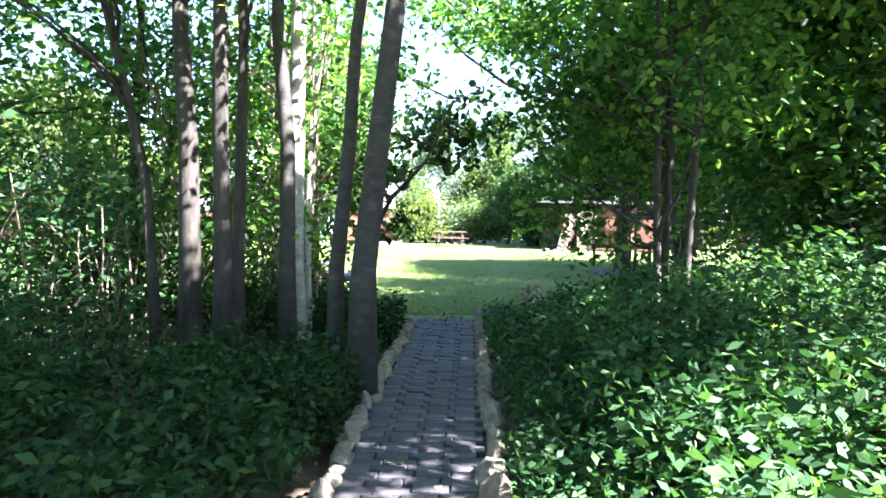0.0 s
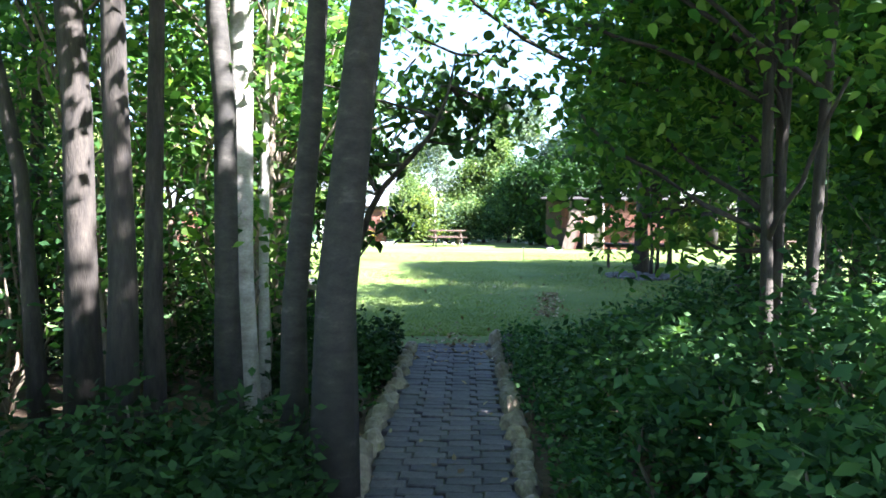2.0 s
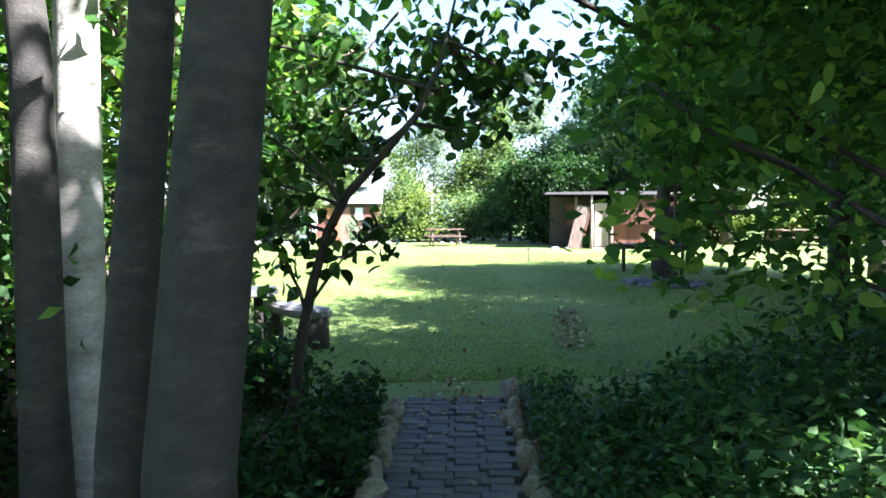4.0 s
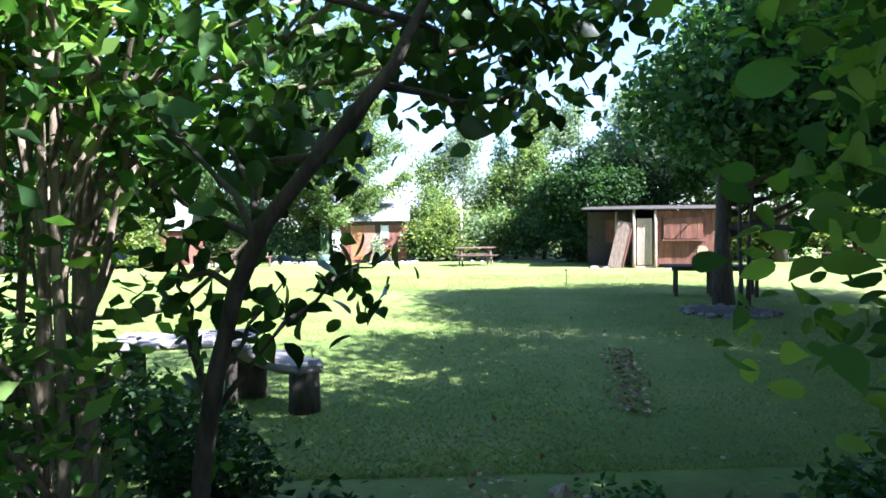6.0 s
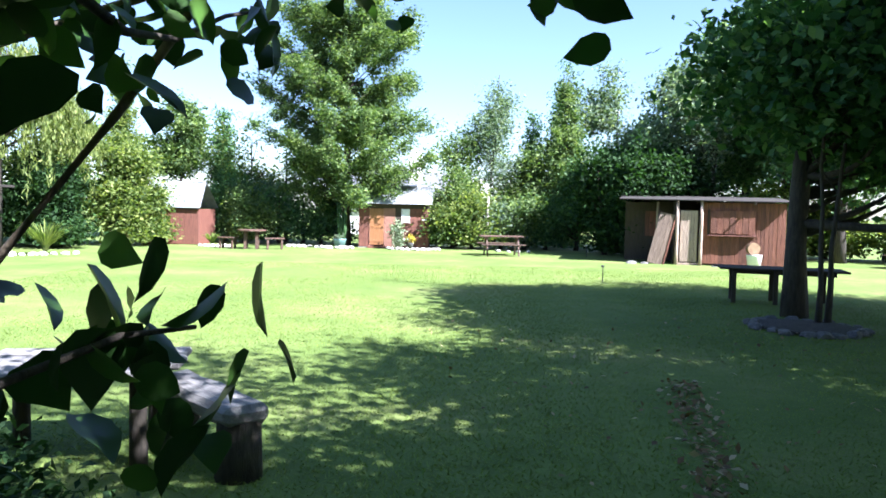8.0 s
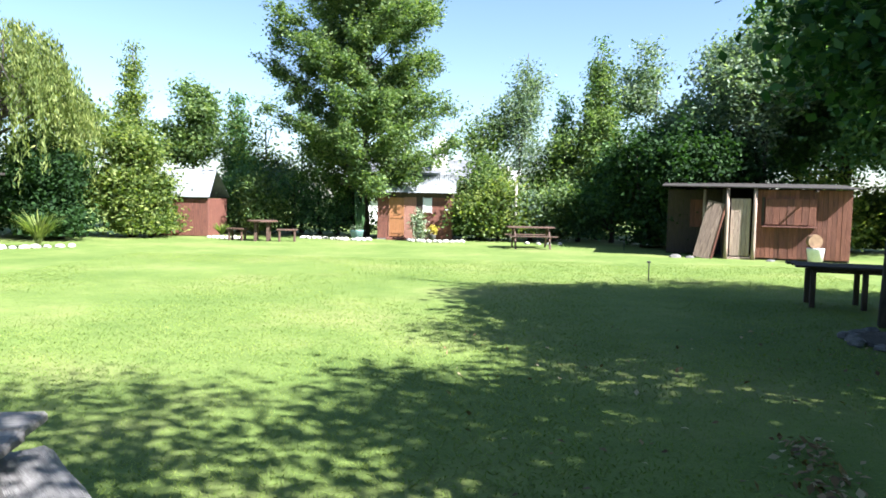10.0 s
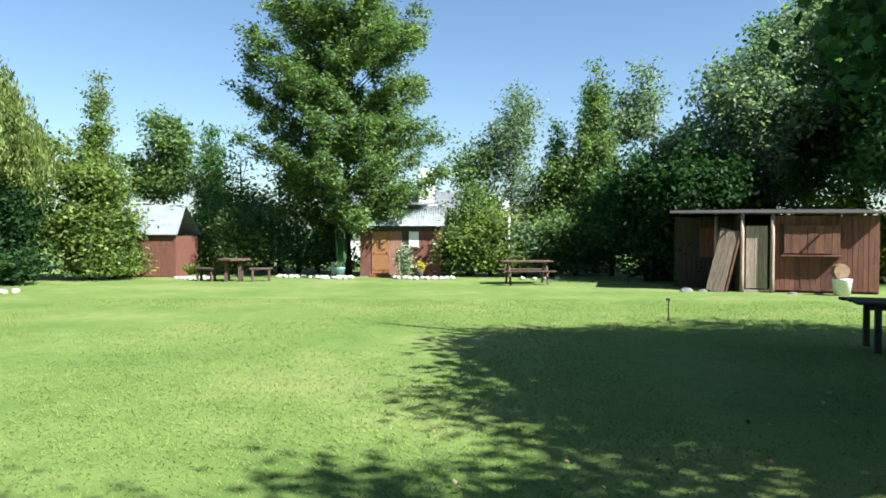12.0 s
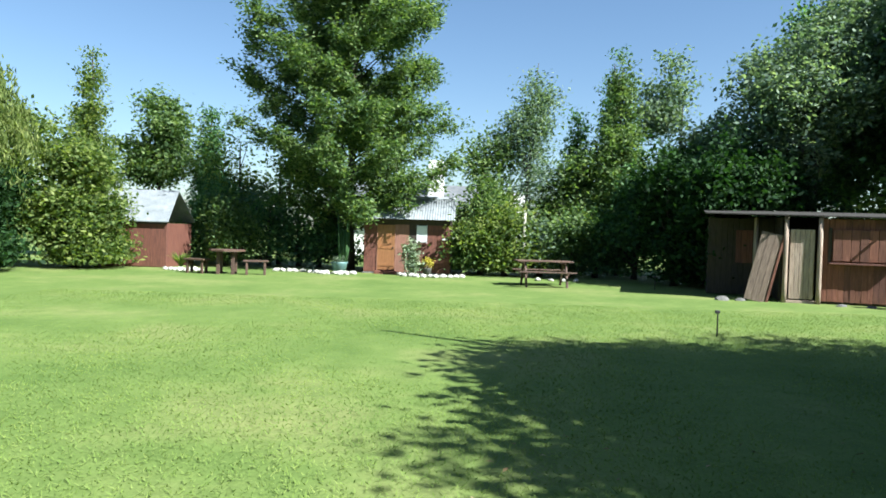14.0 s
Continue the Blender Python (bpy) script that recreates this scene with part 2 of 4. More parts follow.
            verts.append(p + (a * math.cos(th) + c * math.sin(th)) * r)
    for i in range(len(pts) - 1):
        for k in range(sides):
            k2 = (k + 1) % sides
            faces.append((i * sides + k, i * sides + k2, (i + 1) * sides + k2, (i + 1) * sides + k))
    faces.append(tuple(range(sides))[::-1])
    faces.append(tuple((len(pts) - 1) * sides + k for k in range(sides)))
    return verts, faces


def merged(pieces):
    verts, faces = [], []
    for v, f in pieces:
        o = len(verts)
        verts += list(v)
        faces += [tuple(i + o for i in q) for q in f]
    return verts, faces


def bent(a, b, n=6, bend=0.1):
    """Points from a to b with a natural wander."""
    a, b = Vector(a), Vector(b)
    off = Vector(rng.normal(0, bend, 3)) * (b - a).length
    out = []
    for i in range(n):
        s = i / (n - 1)
        out.append(a.lerp(b, s) + off * math.sin(math.pi * s) + Vector(rng.normal(0, 0.015, 3)) * (0 < i < n - 1))
    return out


def unit(v):
    return v / np.maximum(np.linalg.norm(v, axis=1, keepdims=True), 1e-6)


def leaves_mesh(name, centres, size, mat, aspect=0.5, droop=0.3, up=0.8, big=False):
    """One mesh of leaves, each folded along its midrib, at the given centres."""
    n = len(centres)
    d = unit(rng.normal(0, 1, (n, 3)) * np.array([1, 1, 0.5]) + np.array([0, 0, -droop]))
    nrm = rng.normal(0, 1, (n, 3)) * 0.8 + np.array([0, 0, up])
    s = unit(np.cross(d, nrm))
    nn = unit(np.cross(s, d))
    L = (size * rng.uniform(0.6, 1.3, n))[:, None]
    W = L * aspect
    c = np.asarray(centres)
    if not big:
        v = np.stack([c - d * L * 0.5, c + s * W * 0.5 + nn * L * 0.08, c + d * L * 0.5, c - s * W * 0.5 + nn * L * 0.08], axis=1)
        return quads_mesh(name, v, 4, [(0, 1, 2, 3)], mat)
    rim = [(-0.46, 0.0, 0.0), (-0.42, 0.26, 0.05), (-0.22, 0.46, 0.08), (0.05, 0.46, 0.07), (0.30, 0.24, 0.03), (0.5, 0.0, -0.10),
           (0.30, -0.24, 0.03), (0.05, -0.46, 0.07), (-0.22, -0.46, 0.08), (-0.42, -0.26, 0.05), (-0.05, 0.0, 0.0)]
    v = np.stack([c + d * L * a + s * W * w + nn * L * k for a, w, k in rim], axis=1)
    return quads_mesh(name, v, 11, [(0, 1, 2, 10), (10, 2, 3, 4), (10, 4, 5, 6), (10, 6, 7, 8), (10, 8, 9, 0)], mat)


def path_x(y):
    return -0.45 + 0.117 * (y - 3.35)


def trimmed(pos, x, y, half=0.5, head=2.05):
    """Leaves cut back from the walkway along the brick path and its mouth."""
    wx, wy = pos[:, 0] + x, pos[:, 1] + y
    inside = (np.abs(wx - np.minimum(path_x(wy), 0.3)) < half) & (pos[:, 2] < head) & (wy < 15)
    return pos[~inside]


def clumps(lobes, n):
    """Clump centres in the outer part of ellipsoids (x, y, z, rx, ry, rz)."""
    vol = np.array([l[3] * l[4] * l[5] for l in lobes]) ** 0.75
    pick = rng.choice(len(lobes), n, p=vol / vol.sum())
    lb = np.array(lobes)[pick]
    u = unit(rng.normal(0, 1, (n, 3)))
    r = rng.uniform(0.12, 1.0, n) ** 0.5
    return lb[:, :3] + u * r[:, None] * lb[:, 3:]


def tree(name, label, x, y, h, tr, lobes, n, per, spread, leaf, leaf_mat, bark, lean=(0, 0), limbs=14, aspect=0.5, droop=0.3,
         group="", category="tree", stems=1, split=0.35, big=False, up=0.8, flat=0.7):
    """A tree: tapered trunk with limbs reaching into a crown of many leaves."""
    root = thing(name, label, category, pose(x, y, 0), group)
    far = y > 24
    leaf, per, spread = (leaf * 1.28, int(per * 1.9), spread * 1.2) if far else (leaf * 1.15, int(per * 1.15), spread * 1.1)
    aspect = min(aspect * 1.15, 0.75)
    cl = clumps(lobes, n)
    pieces = []
    tops = []
    for k in range(stems):
        bx, by = (0, 0) if stems == 1 else (rng.normal(0, tr * 1.6), rng.normal(0, tr * 1.6))
        tx, ty = lean[0] + bx * 4, lean[1] + by * 4
        pts = [(bx + tx * s * s + rng.normal(0, 0.02) * (s > 0), by + ty * s * s, h * s - 0.1 * (s == 0)) for s in np.linspace(0, 1, 9)]
        rad = [tr * (1.25 if s == 0 else 1.0 - 0.8 * s) for s in np.linspace(0, 1, 9)]
        if stems > 1:
            v, f = tube(pts, rad, 10, 0.08)
            part_mesh("stem", mesh_of("stem", v, f, bark, True), root)
        else:
            pieces.append(tube(pts, rad, 10, 0.08))
        tops.append((pts, rad))
    for c in cl[rng.choice(len(cl), min(limbs, len(cl)), replace=False)]:
        pts, rad = tops[rng.integers(len(tops))]
        zt = max(min(c[2] - abs(rng.normal(0.9, 0.4)), h * 0.93), h * split * 0.7)
        i = min(int(zt / h * 8), 7)
        a = Vector(pts[i]).lerp(Vector(pts[i + 1]), zt / h * 8 - i)
        r0 = rad[i] * 0.5
        pieces.append(tube(bent(a, c, 6, 0.09), np.linspace(r0, 0.012, 6), 6))
    v, f = merged(pieces)
    if stems > 1:
        tagged(part_mesh("branchwork", mesh_of("branchwork", v, f, bark, True), root), kind="stuff")
    else:
        part_mesh("trunk", mesh_of("trunk", v, f, bark, True), root)
    pos = np.repeat(cl, per, axis=0) + rng.normal(0, 1, (len(cl) * per, 3)) * spread * np.array([1, 1, flat])
    pos = trimmed(pos[pos[:, 2] > 0.15], x, y)
    part_mesh("crown", leaves_mesh("crown", pos, leaf, leaf_mat, aspect, droop, up, big), root)
    return root


def bush(name, label, x, y, lobes, n, per, spread, leaf, leaf_mat, aspect=0.5, category="bush", group="", stems=10, bark=None, droop=0.2, big=False):
    root = thing(name, label, category, pose(x, y, 0), group)
    cl = clumps(lobes, n)
    cl[:, 2] = np.abs(cl[:, 2])
    pieces = []
    for c in cl[rng.choice(len(cl), min(stems, len(cl)), replace=False)]:
        a = (c[0] * 0.3 + rng.normal(0, 0.08), c[1] * 0.3 + rng.normal(0, 0.08), -0.05)
        pieces.append(tube(bent(a, c, 5, 0.08), np.linspace(0.018, 0.005, 5), 5))
    v, f = merged(pieces)
    tagged(part_mesh("branchwork", mesh_of("branchwork", v, f, bark or M_TWIG, True), root), kind="stuff")
    pos = np.repeat(cl, per, axis=0) + rng.normal(0, 1, (len(cl) * per, 3)) * spread
    pos[:, 2] = np.abs(pos[:, 2]) + 0.02
    pos = trimmed(pos, x, y)
    part_mesh("foliage", leaves_mesh("foliage", pos, leaf, leaf_mat, aspect, droop, 0.8, big), root)
    return root


def rock_mesh(name, sx, sy, sz, seed, mat):
    bm = bmesh.new()
    bmesh.ops.create_icosphere(bm, subdivisions=2, radius=1)
    for v in bm.verts:
        n = v.co.normalized()
        k = 1 + 0.35 * noise.noise(n * 1.3 + Vector((seed * 7.1, 0, 0))) + 0.12 * noise.noise(n * 3.5 + Vector((0, seed * 3.3, 0)))
        v.co = Vector((n.x * sx, n.y * sy, max(n.z, -0.55) * sz)) * k
    me = bpy.data.meshes.new(name)
    bm.to_mesh(me)
    bm.free()
    me.materials.append(mat)
    return me


# ---- ground ----
ys = np.concatenate([[-500, -120, -40], np.arange(-12, 60, 1.0), [80, 160, 500]])
xs = np.concatenate([[-500, -120, -50], np.arange(-30, 31, 1.0), [50, 120, 500]])
gv = [(x, y, 0.03 * noise.noise(Vector((x * 0.25, y * 0.25, 0))) * (abs(x - path_x(y)) > 1.0) - 0.03 * (abs(x - path_x(y)) <= 1.0 and y < 9)) for y in ys for x in xs]
nx = len(xs)
gf = [(j * nx + i, j * nx + i + 1, (j + 1) * nx + i + 1, (j + 1) * nx + i) for j in range(len(ys) - 1) for i in range(nx - 1)]
tagged(new("ground", mesh_of("ground", gv, gf, M_LAWN, True)), "mown green lawn with dry patches, leaf mould under the trees", "ground", kind="structure")


def grass(name, label, n, x0, x1, y0, y1, hgt):
    p = np.stack([rng.uniform(x0, x1, n), y0 + (y1 - y0) * rng.random(n) ** 1.5, np.zeros(n)], axis=1)
    a = rng.uniform(0, 2 * np.pi, len(p))
    s = np.stack([np.cos(a), np.sin(a), 0 * a], axis=1)
    hh = hgt * rng.uniform(0.5, 1.4, len(p))[:, None]
    tip = p + rng.normal(0, 1, (len(p), 3)) * hgt * 1.3 * np.array([1, 1, 0]) + np.array([0, 0, 1]) * hh
    w = 0.0055
    v = np.stack([p - s * w, p + s * w, tip + s * 0.001, tip - s * 0.001], axis=1)
    ob = part_mesh(name, quads_mesh(name, v, 4, [(0, 1, 2, 3)], M_GRASS))
    return tagged(ob, label, "grass", kind="stuff")


grass("grass", "short green lawn grass in the clearing", 330000, -9, 9, 10.2, 29, 0.018)

# ---- small buildings ----
def planks_x(parent, x0, x1, y, z0, z1, width, thick, mat, name="plank", jitter=0.004, rotz=0.0):
    """Upright boards side by side along x, facing -y."""
    n = max(1, round((x1 - x0) / width))
    w = (x1 - x0) / n
    for i in range(n):
        j = rng.uniform(-jitter, jitter)
        part(name, box(x0 + i * w + 0.003, x0 + (i + 1) * w - 0.003, y + j, y + thick + j, z0 + rng.uniform(0, jitter * 3), z1, 0.004), mat, parent)


def boards_z(parent, x0, x1, y, z0, z1, width, thick, mat, name="board"):
    """Level boards one above another, facing -y."""
    n = max(1, round((z1 - z0) / width))
    w = (z1 - z0) / n
    for i in range(n):
        j = rng.uniform(-0.003, 0.003)
        part(name, box(x0, x1, y + j, y + thick + j, z0 + i * w + 0.003, z0 + (i + 1) * w - 0.002, 0.004), mat, parent)


def corrugated(x0, x1, ya, za, yb, zb, pitch=0.09, amp=0.010):
    n = int((x1 - x0) / pitch * 6)
    verts, faces = [], []
    for i in range(n + 1):
        x = x0 + (x1 - x0) * i / n
        o = amp * math.sin(2 * math.pi * (x - x0) / pitch)
        verts += [(x, ya, za + o), (x, yb, zb + o), (x, ya, za + o - 0.004), (x, yb, zb + o - 0.004)]
    for i in range(n):
        a, c = 4 * i, 4 * i + 4
        faces += [(a, c, c + 1, a + 1), (a + 2, a + 3, c + 3, c + 2), (a, a + 2, c + 2, c), (a + 1, c + 1, c + 3, a + 3)]
    return verts, faces


# hut with the corrugated roof
HX0, HX1, HY = -3.3, -0.27, 37.8
hut = thing("garden_hut", "small red-brown timber hut with corrugated metal roof and orange door", "hut", pose(HX0, HY, 0))
W, D, E, RZ = HX1 - HX0, 2.6, 1.92, 2.68
part("wall", box(0, W, 0.03, 0.09, 0.04, E - 0.05), M_WOOD_DARK_SHADE, hut)
part("wall", box(0, 0.06, 0.094, D, 0.04, E), M_WOOD_RED, hut)
part("wall", box(W - 0.06, W, 0.094, D, 0.04, E), M_WOOD_RED, hut)
part("wall", box(0.064, W - 0.064, D - 0.06, D, 0.04, E), M_WOOD_RED, hut)
part("floor_slab", box(-0.03, W + 0.03, -0.02, D, -0.05, 0.038), M_STONE_GREY, hut)
boards_z(hut, 0.0, 0.44, 0.004, 0.05, 1.70, 0.165, 0.024, M_WOOD_RED)
boards_z(hut, 1.10, 1.56, 0.000, 0.05, 1.70, 0.8, 0.028, M_WOOD_RED_PALE, "panel")
boards_z(hut, 1.60, 1.80, 0.004, 0.05, 1.70, 0.165, 0.024, M_WOOD_DARK_SHADE)
boards_z(hut, 2.18, W, 0.004, 0.05, 1.70, 0.165, 0.024, M_WOOD_RED)
boards_z(hut, 1.80, 2.18, 0.004, 0.05, 1.06, 0.165, 0.024, M_WOOD_RED)
part("fascia", box(-0.01, W + 0.01, -0.012, 0.028, 1.704, 1.90), M_WOOD_DARK_SHADE, hut)
part("corner_post", box(W - 0.035, W + 0.012, -0.02, 0.0, 0.05, 1.70), M_WOOD_DARK_SHADE, hut)
hd = part("door", box(0.47, 1.07, -0.012, 0.028, 0.12, 1.68), M_WOOD_ORANGE, hut, "orange-brown varnished plank door, shut")
for i in range(3):
    part("rail", box(0.50, 1.04, -0.026, -0.012, 0.25 + i * 0.6, 0.35 + i * 0.6), M_WOOD_ORANGE, hd)
part("door_handle", box(0.99, 1.03, -0.05, -0.012, 0.86, 0.94), M_BLACK, hd)
part("door_frame", box(0.445, 0.468, -0.02, 0.028, 0.06, 1.70), M_WOOD_RED_PALE, hut)
part("door_frame", box(1.072, 1.096, -0.02, 0.028, 0.06, 1.70), M_WOOD_RED_PALE, hut)
wf = part("window", box(1.86, 2.15, 0.01, 0.022, 1.10, 1.68), M_GLASS, hut, "small window pane with pale sky reflection in its colour")
part("window_frame", box(1.82, 1.858, -0.015, 0.028, 1.07, 1.70), M_WHITE, wf)
part("window_frame", box(2.152, 2.18, -0.015, 0.028, 1.07, 1.70), M_WHITE, wf)
part("window_sill", box(1.80, 2.20, -0.05, 0.004, 1.045, 1.068), M_WOOD_RED, wf)
part("blind", box(1.865, 2.145, 0.0, 0.006, 1.13, 1.66), M_WHITE, wf, "white blind behind the pane")
part("sign", box(2.70, 2.88, -0.006, 0.003, 1.2, 1.25), M_WHITE, hut, "small white name plate")
v, f = corrugated(-0.08, W + 0.10, -0.28, E - 0.03, D / 2, RZ)
part_mesh("roof_sheet", mesh_of("roof_sheet", v, f, M_ROOF, True), hut, "weathered corrugated metal sheet")
v, f = corrugated(-0.08, W + 0.10, D / 2 + 0.004, RZ, D + 0.25, E - 0.03)
part_mesh("roof_sheet", mesh_of("roof_sheet", v, f, M_ROOF, True), hut)
v, f = tube([(-0.08, D / 2, RZ), (W + 0.1, D / 2, RZ)], [0.06, 0.06], 8)
part_mesh("ridge_cap", mesh_of("ridge_cap", v, f, M_ROOF, True), hut)
for xx in (0.0, W - 0.05):
    gm = mesh_of("gable", [(xx, 0.1, E), (xx, D, E), (xx, D / 2, RZ - 0.05), (xx + 0.05, 0.1, E), (xx + 0.05, D, E), (xx + 0.05, D / 2, RZ - 0.05)],
                 [(0, 2, 1), (3, 4, 5), (0, 3, 5, 2), (2, 5, 4, 1), (0, 1, 4, 3)], M_WOOD_RED)
    part_mesh("gable", gm, hut)
step = part("door_step", box(0.40, 1.16, -0.34, -0.03, -0.03, 0.09, 0.012), M_WOOD_RED, None, "", pose(HX0, HY, 0))
tagged(step, "low red brick step before the hut door", "step")

# small shed among the bushes
ls = thing("tool_shed", "narrow red-brown shed with a plain grey metal roof", "shed", pose(-12.35, 37.2, 0))
part("wall", box(0, 2.4, 0.03, 0.08, 0, 1.50), M_WOOD_RED, ls)
part("wall", box(2.35, 2.4, 0.084, 2.2, 0, 1.50), M_WOOD_RED, ls)
part("wall", box(0, 0.05, 0.084, 2.2, 0, 1.50), M_WOOD_RED, ls)
planks_x(ls, 0.0, 2.4, 0.0, 0.02, 1.50, 0.6, 0.026, M_WOOD_RED, "panel")
part("eave_board", box(-0.03, 2.43, -0.03, 0.0, 1.47, 1.56), M_WOOD_DARK_SHADE, ls)
v = [(-0.1, -0.12, 1.54), (2.5, -0.12, 1.54), (2.36, 1.1, 2.64), (-0.1, 1.1, 2.64), (-0.1, -0.12, 1.57), (2.5, -0.12, 1.57), (2.36, 1.1, 2.67), (-0.1, 1.1, 2.67)]
part_mesh("roof_sheet", mesh_of("roof_sheet", v, [(0, 3, 2, 1), (4, 5, 6, 7), (0, 1, 5, 4), (1, 2, 6, 5), (2, 3, 7, 6), (3, 0, 4, 7)], M_ROOF), ls, "smooth pale grey metal roof")
v = [(-0.1, 1.104, 2.64), (2.36, 1.104, 2.64), (2.5, 2.3, 1.54), (-0.1, 2.3, 1.54), (-0.1, 1.104, 2.67), (2.36, 1.104, 2.67), (2.5, 2.3, 1.57), (-0.1, 2.3, 1.57)]
part_mesh("roof_sheet", mesh_of("roof_sheet", v, [(0, 3, 2, 1), (4, 5, 6, 7), (0, 1, 5, 4), (1, 2, 6, 5), (2, 3, 7, 6), (3, 0, 4, 7)], M_ROOF), ls)

# board shed with posts, door, shutter and leaning panel; local x runs along its front
sh = thing("board_shed", "old board shed with log posts and a grey plank door", "shed", pose(8.2, 31.45, 0, 0, 0, -17.2))
planks_x(sh, 0.86, 3.4, 0.06, 0.06, 2.12, 0.125, 0.022, M_SHED_RED)
part("wall", box(0.80, 3.4, 0.10, 0.14, 0.02, 2.12), M_WOOD_DARK_SHADE, sh)
part("wall", box(-1.75, -1.70, 1.42, 2.6, 0.02, 2.15), M_WOOD_DARK_SHADE, sh)
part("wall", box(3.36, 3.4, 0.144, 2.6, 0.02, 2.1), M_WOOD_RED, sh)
part("wall", box(-1.7, 3.4, 2.56, 2.6, 0.02, 2.2), M_WOOD_DARK_SHADE, sh)
planks_x(sh, -1.7, -0.1, 1.40, 0.03, 2.12, 0.15, 0.022, M_WOOD_DARK_SHADE)
part("wall", box(-0.09, -0.05, 0.06, 1.42, 0.02, 2.14), M_WOOD_DARK_SHADE, sh)
planks_x(sh, -1.05, -0.62, 1.36, 0.9, 1.8, 0.14, 0.02, M_WOOD_RED, "plank")
sd = part("door", box(0.12, 0.68, 0.035, 0.06, 0.08, 1.86), M_WOOD_DARK_SHADE, sh)
planks_x(sd, 0.12, 0.68, 0.0, 0.10, 1.84, 0.11, 0.03, M_WOOD_GREY)
part("threshold", box(0.06, 0.78, -0.02, 0.2, -0.02, 0.06, 0.012), M_WOOD_GREY, sh)
for px, ph in ((0.02, 2.2), (0.79, 2.16), (-0.62, 2.12)):
    v, f = tube([(px, -0.05 if px > -0.5 else 0.58, z) for z in (-0.1, 0.5, 1.2, ph)], [0.062, 0.058, 0.056, 0.052], 12, 0.06)
    part_mesh("post", mesh_of("post", v, f, M_WOOD_GREY, True), sh, "grey debarked log post")
shut = part("shutter", box(1.08, 2.45, 0.0, 0.012, 1.08, 1.86), M_WOOD_RED, sh, "closed serving hatch of faded planks")
planks_x(shut, 1.08, 2.45, -0.035, 1.08, 1.86, 0.2, 0.032, M_SHED_RED)
part("hatch_sill", box(1.0, 2.5, -0.10, 0.05, 1.00, 1.045), M_WOOD_RED, sh)
part("hatch_recess", box(0.98, 1.06, 0.03, 0.05, 1.05, 1.9), M_WOOD_DARK_SHADE, sh)
rv = [(-1.9, -0.17, 2.19), (3.6, -0.17, 2.15), (3.6, 2.8, 2.34), (-1.9, 2.8, 2.38)]
part_mesh("roof_sheet", mesh_of("roof_sheet", rv + [(x, y, z + 0.028) for x, y, z in rv], [(0, 3, 2, 1), (4, 5, 6, 7), (0, 1, 5, 4), (1, 2, 6, 5), (2, 3, 7, 6), (3, 0, 4, 7)], M_ROOF_DARK), sh)
part("rafter", box(0.0, 0.05, -0.28, 2.5, 2.09, 2.14), M_WOOD_DARK_SHADE, sh)
part("rafter", box(2.4, 2.45, -0.28, 2.5, 2.06, 2.11), M_WOOD_DARK_SHADE, sh)
pan = thing("leaning_panel", "grey plank panel with a red edge leaning against the shed post", "panel", pose(7.52, 31.42, 0.0, -6, 13, -17))
planks_x(pan, -0.30, 0.20, 0.0, 0.0, 1.78, 0.165, 0.03, M_WOOD_GREY_SHADED)
part("edge_strip", box(0.205, 0.265, -0.02, 0.04, 0.0, 1.78), M_SHED_RED, pan, "red-painted edge batten")

# red hut at the edge of the clearing
rh = thing("red_shelter", "red-painted timber shelter beside the flax bush", "shelter", pose(-16.4, 28.0, 0))
planks_x(rh, 0, 2.9, 0.6, 0.02, 2.1, 0.2, 0.03, M_WOOD_RED_PALE)
for px in (0.05, 2.85):
    part("post", box(px - 0.05, px + 0.05, 0, 0.1, -0.05, 2.1), M_WOOD_RED_PALE, rh)
part("roof", box(-0.2, 3.1, -0.3, 2.0, 2.104, 2.18), M_ROOF_DARK, rh)
rb = thing("red_bench", "red-painted garden bench before the shelter", "bench", pose(-13.7, 27.3, 0))
part("seat", box(-0.75, 0.75, -0.2, 0.2, 0.52, 0.57), M_WOOD_RED_PALE, rb)
for sx in (-0.6, 0.6):
    part("leg", box(sx - 0.05, sx + 0.05, -0.16, 0.16, -0.02, 0.518), M_WOOD_RED_PALE, rb)

# house beyond the hedge
ho = thing("house", "white plastered house with grey roof beyond the hedge", "house", pose(-3.2, 52, 0))
part("wall", box(-4.2, 4.6, 0, 5, 0, 2.4), M_PLASTER, ho)
hv = [(-4.6, -0.6, 2.3), (5, -0.6, 2.3), (5, 2.5, 4.0), (-4.6, 2.5, 4.0), (5, 5.6, 2.3), (-4.6, 5.6, 2.3)]
part_mesh("roof", mesh_of("roof", hv + [(a, c, z + 0.12) for a, c, z in hv], [(6, 7, 8, 9), (9, 8, 10, 11), (0, 3, 2, 1), (3, 5, 4, 2), (0, 1, 7, 6), (4, 5, 11, 10), (1, 2, 8, 7), (2, 4, 10, 8), (0, 6, 9, 3), (3, 9, 11, 5)], M_HOUSE_ROOF), ho)
part("chimney", box(1.3, 2.2, 1.2, 2.1, 2.9, 5.2, 0.02), M_PLASTER, ho)
part("chimney_cap", box(1.37, 2.13, 1.27, 2.03, 5.204, 5.45, 0.02), M_PLASTER, ho)
part("gable_wall", box(5.2, 6.6, -1.2, 1.5, 0, 3.6, 0.02), M_PLASTER, ho)

# ---- tables and benches ----
def picnic_table(m, label, length=1.75):
    root = thing("picnic_table", label, "table", m)
    h = length / 2
    for i in range(4):
        part("top_plank", box(-h, h, -0.36 + i * 0.18, -0.19 + i * 0.18, 0.71, 0.75), M_WOOD_BROWN, root)
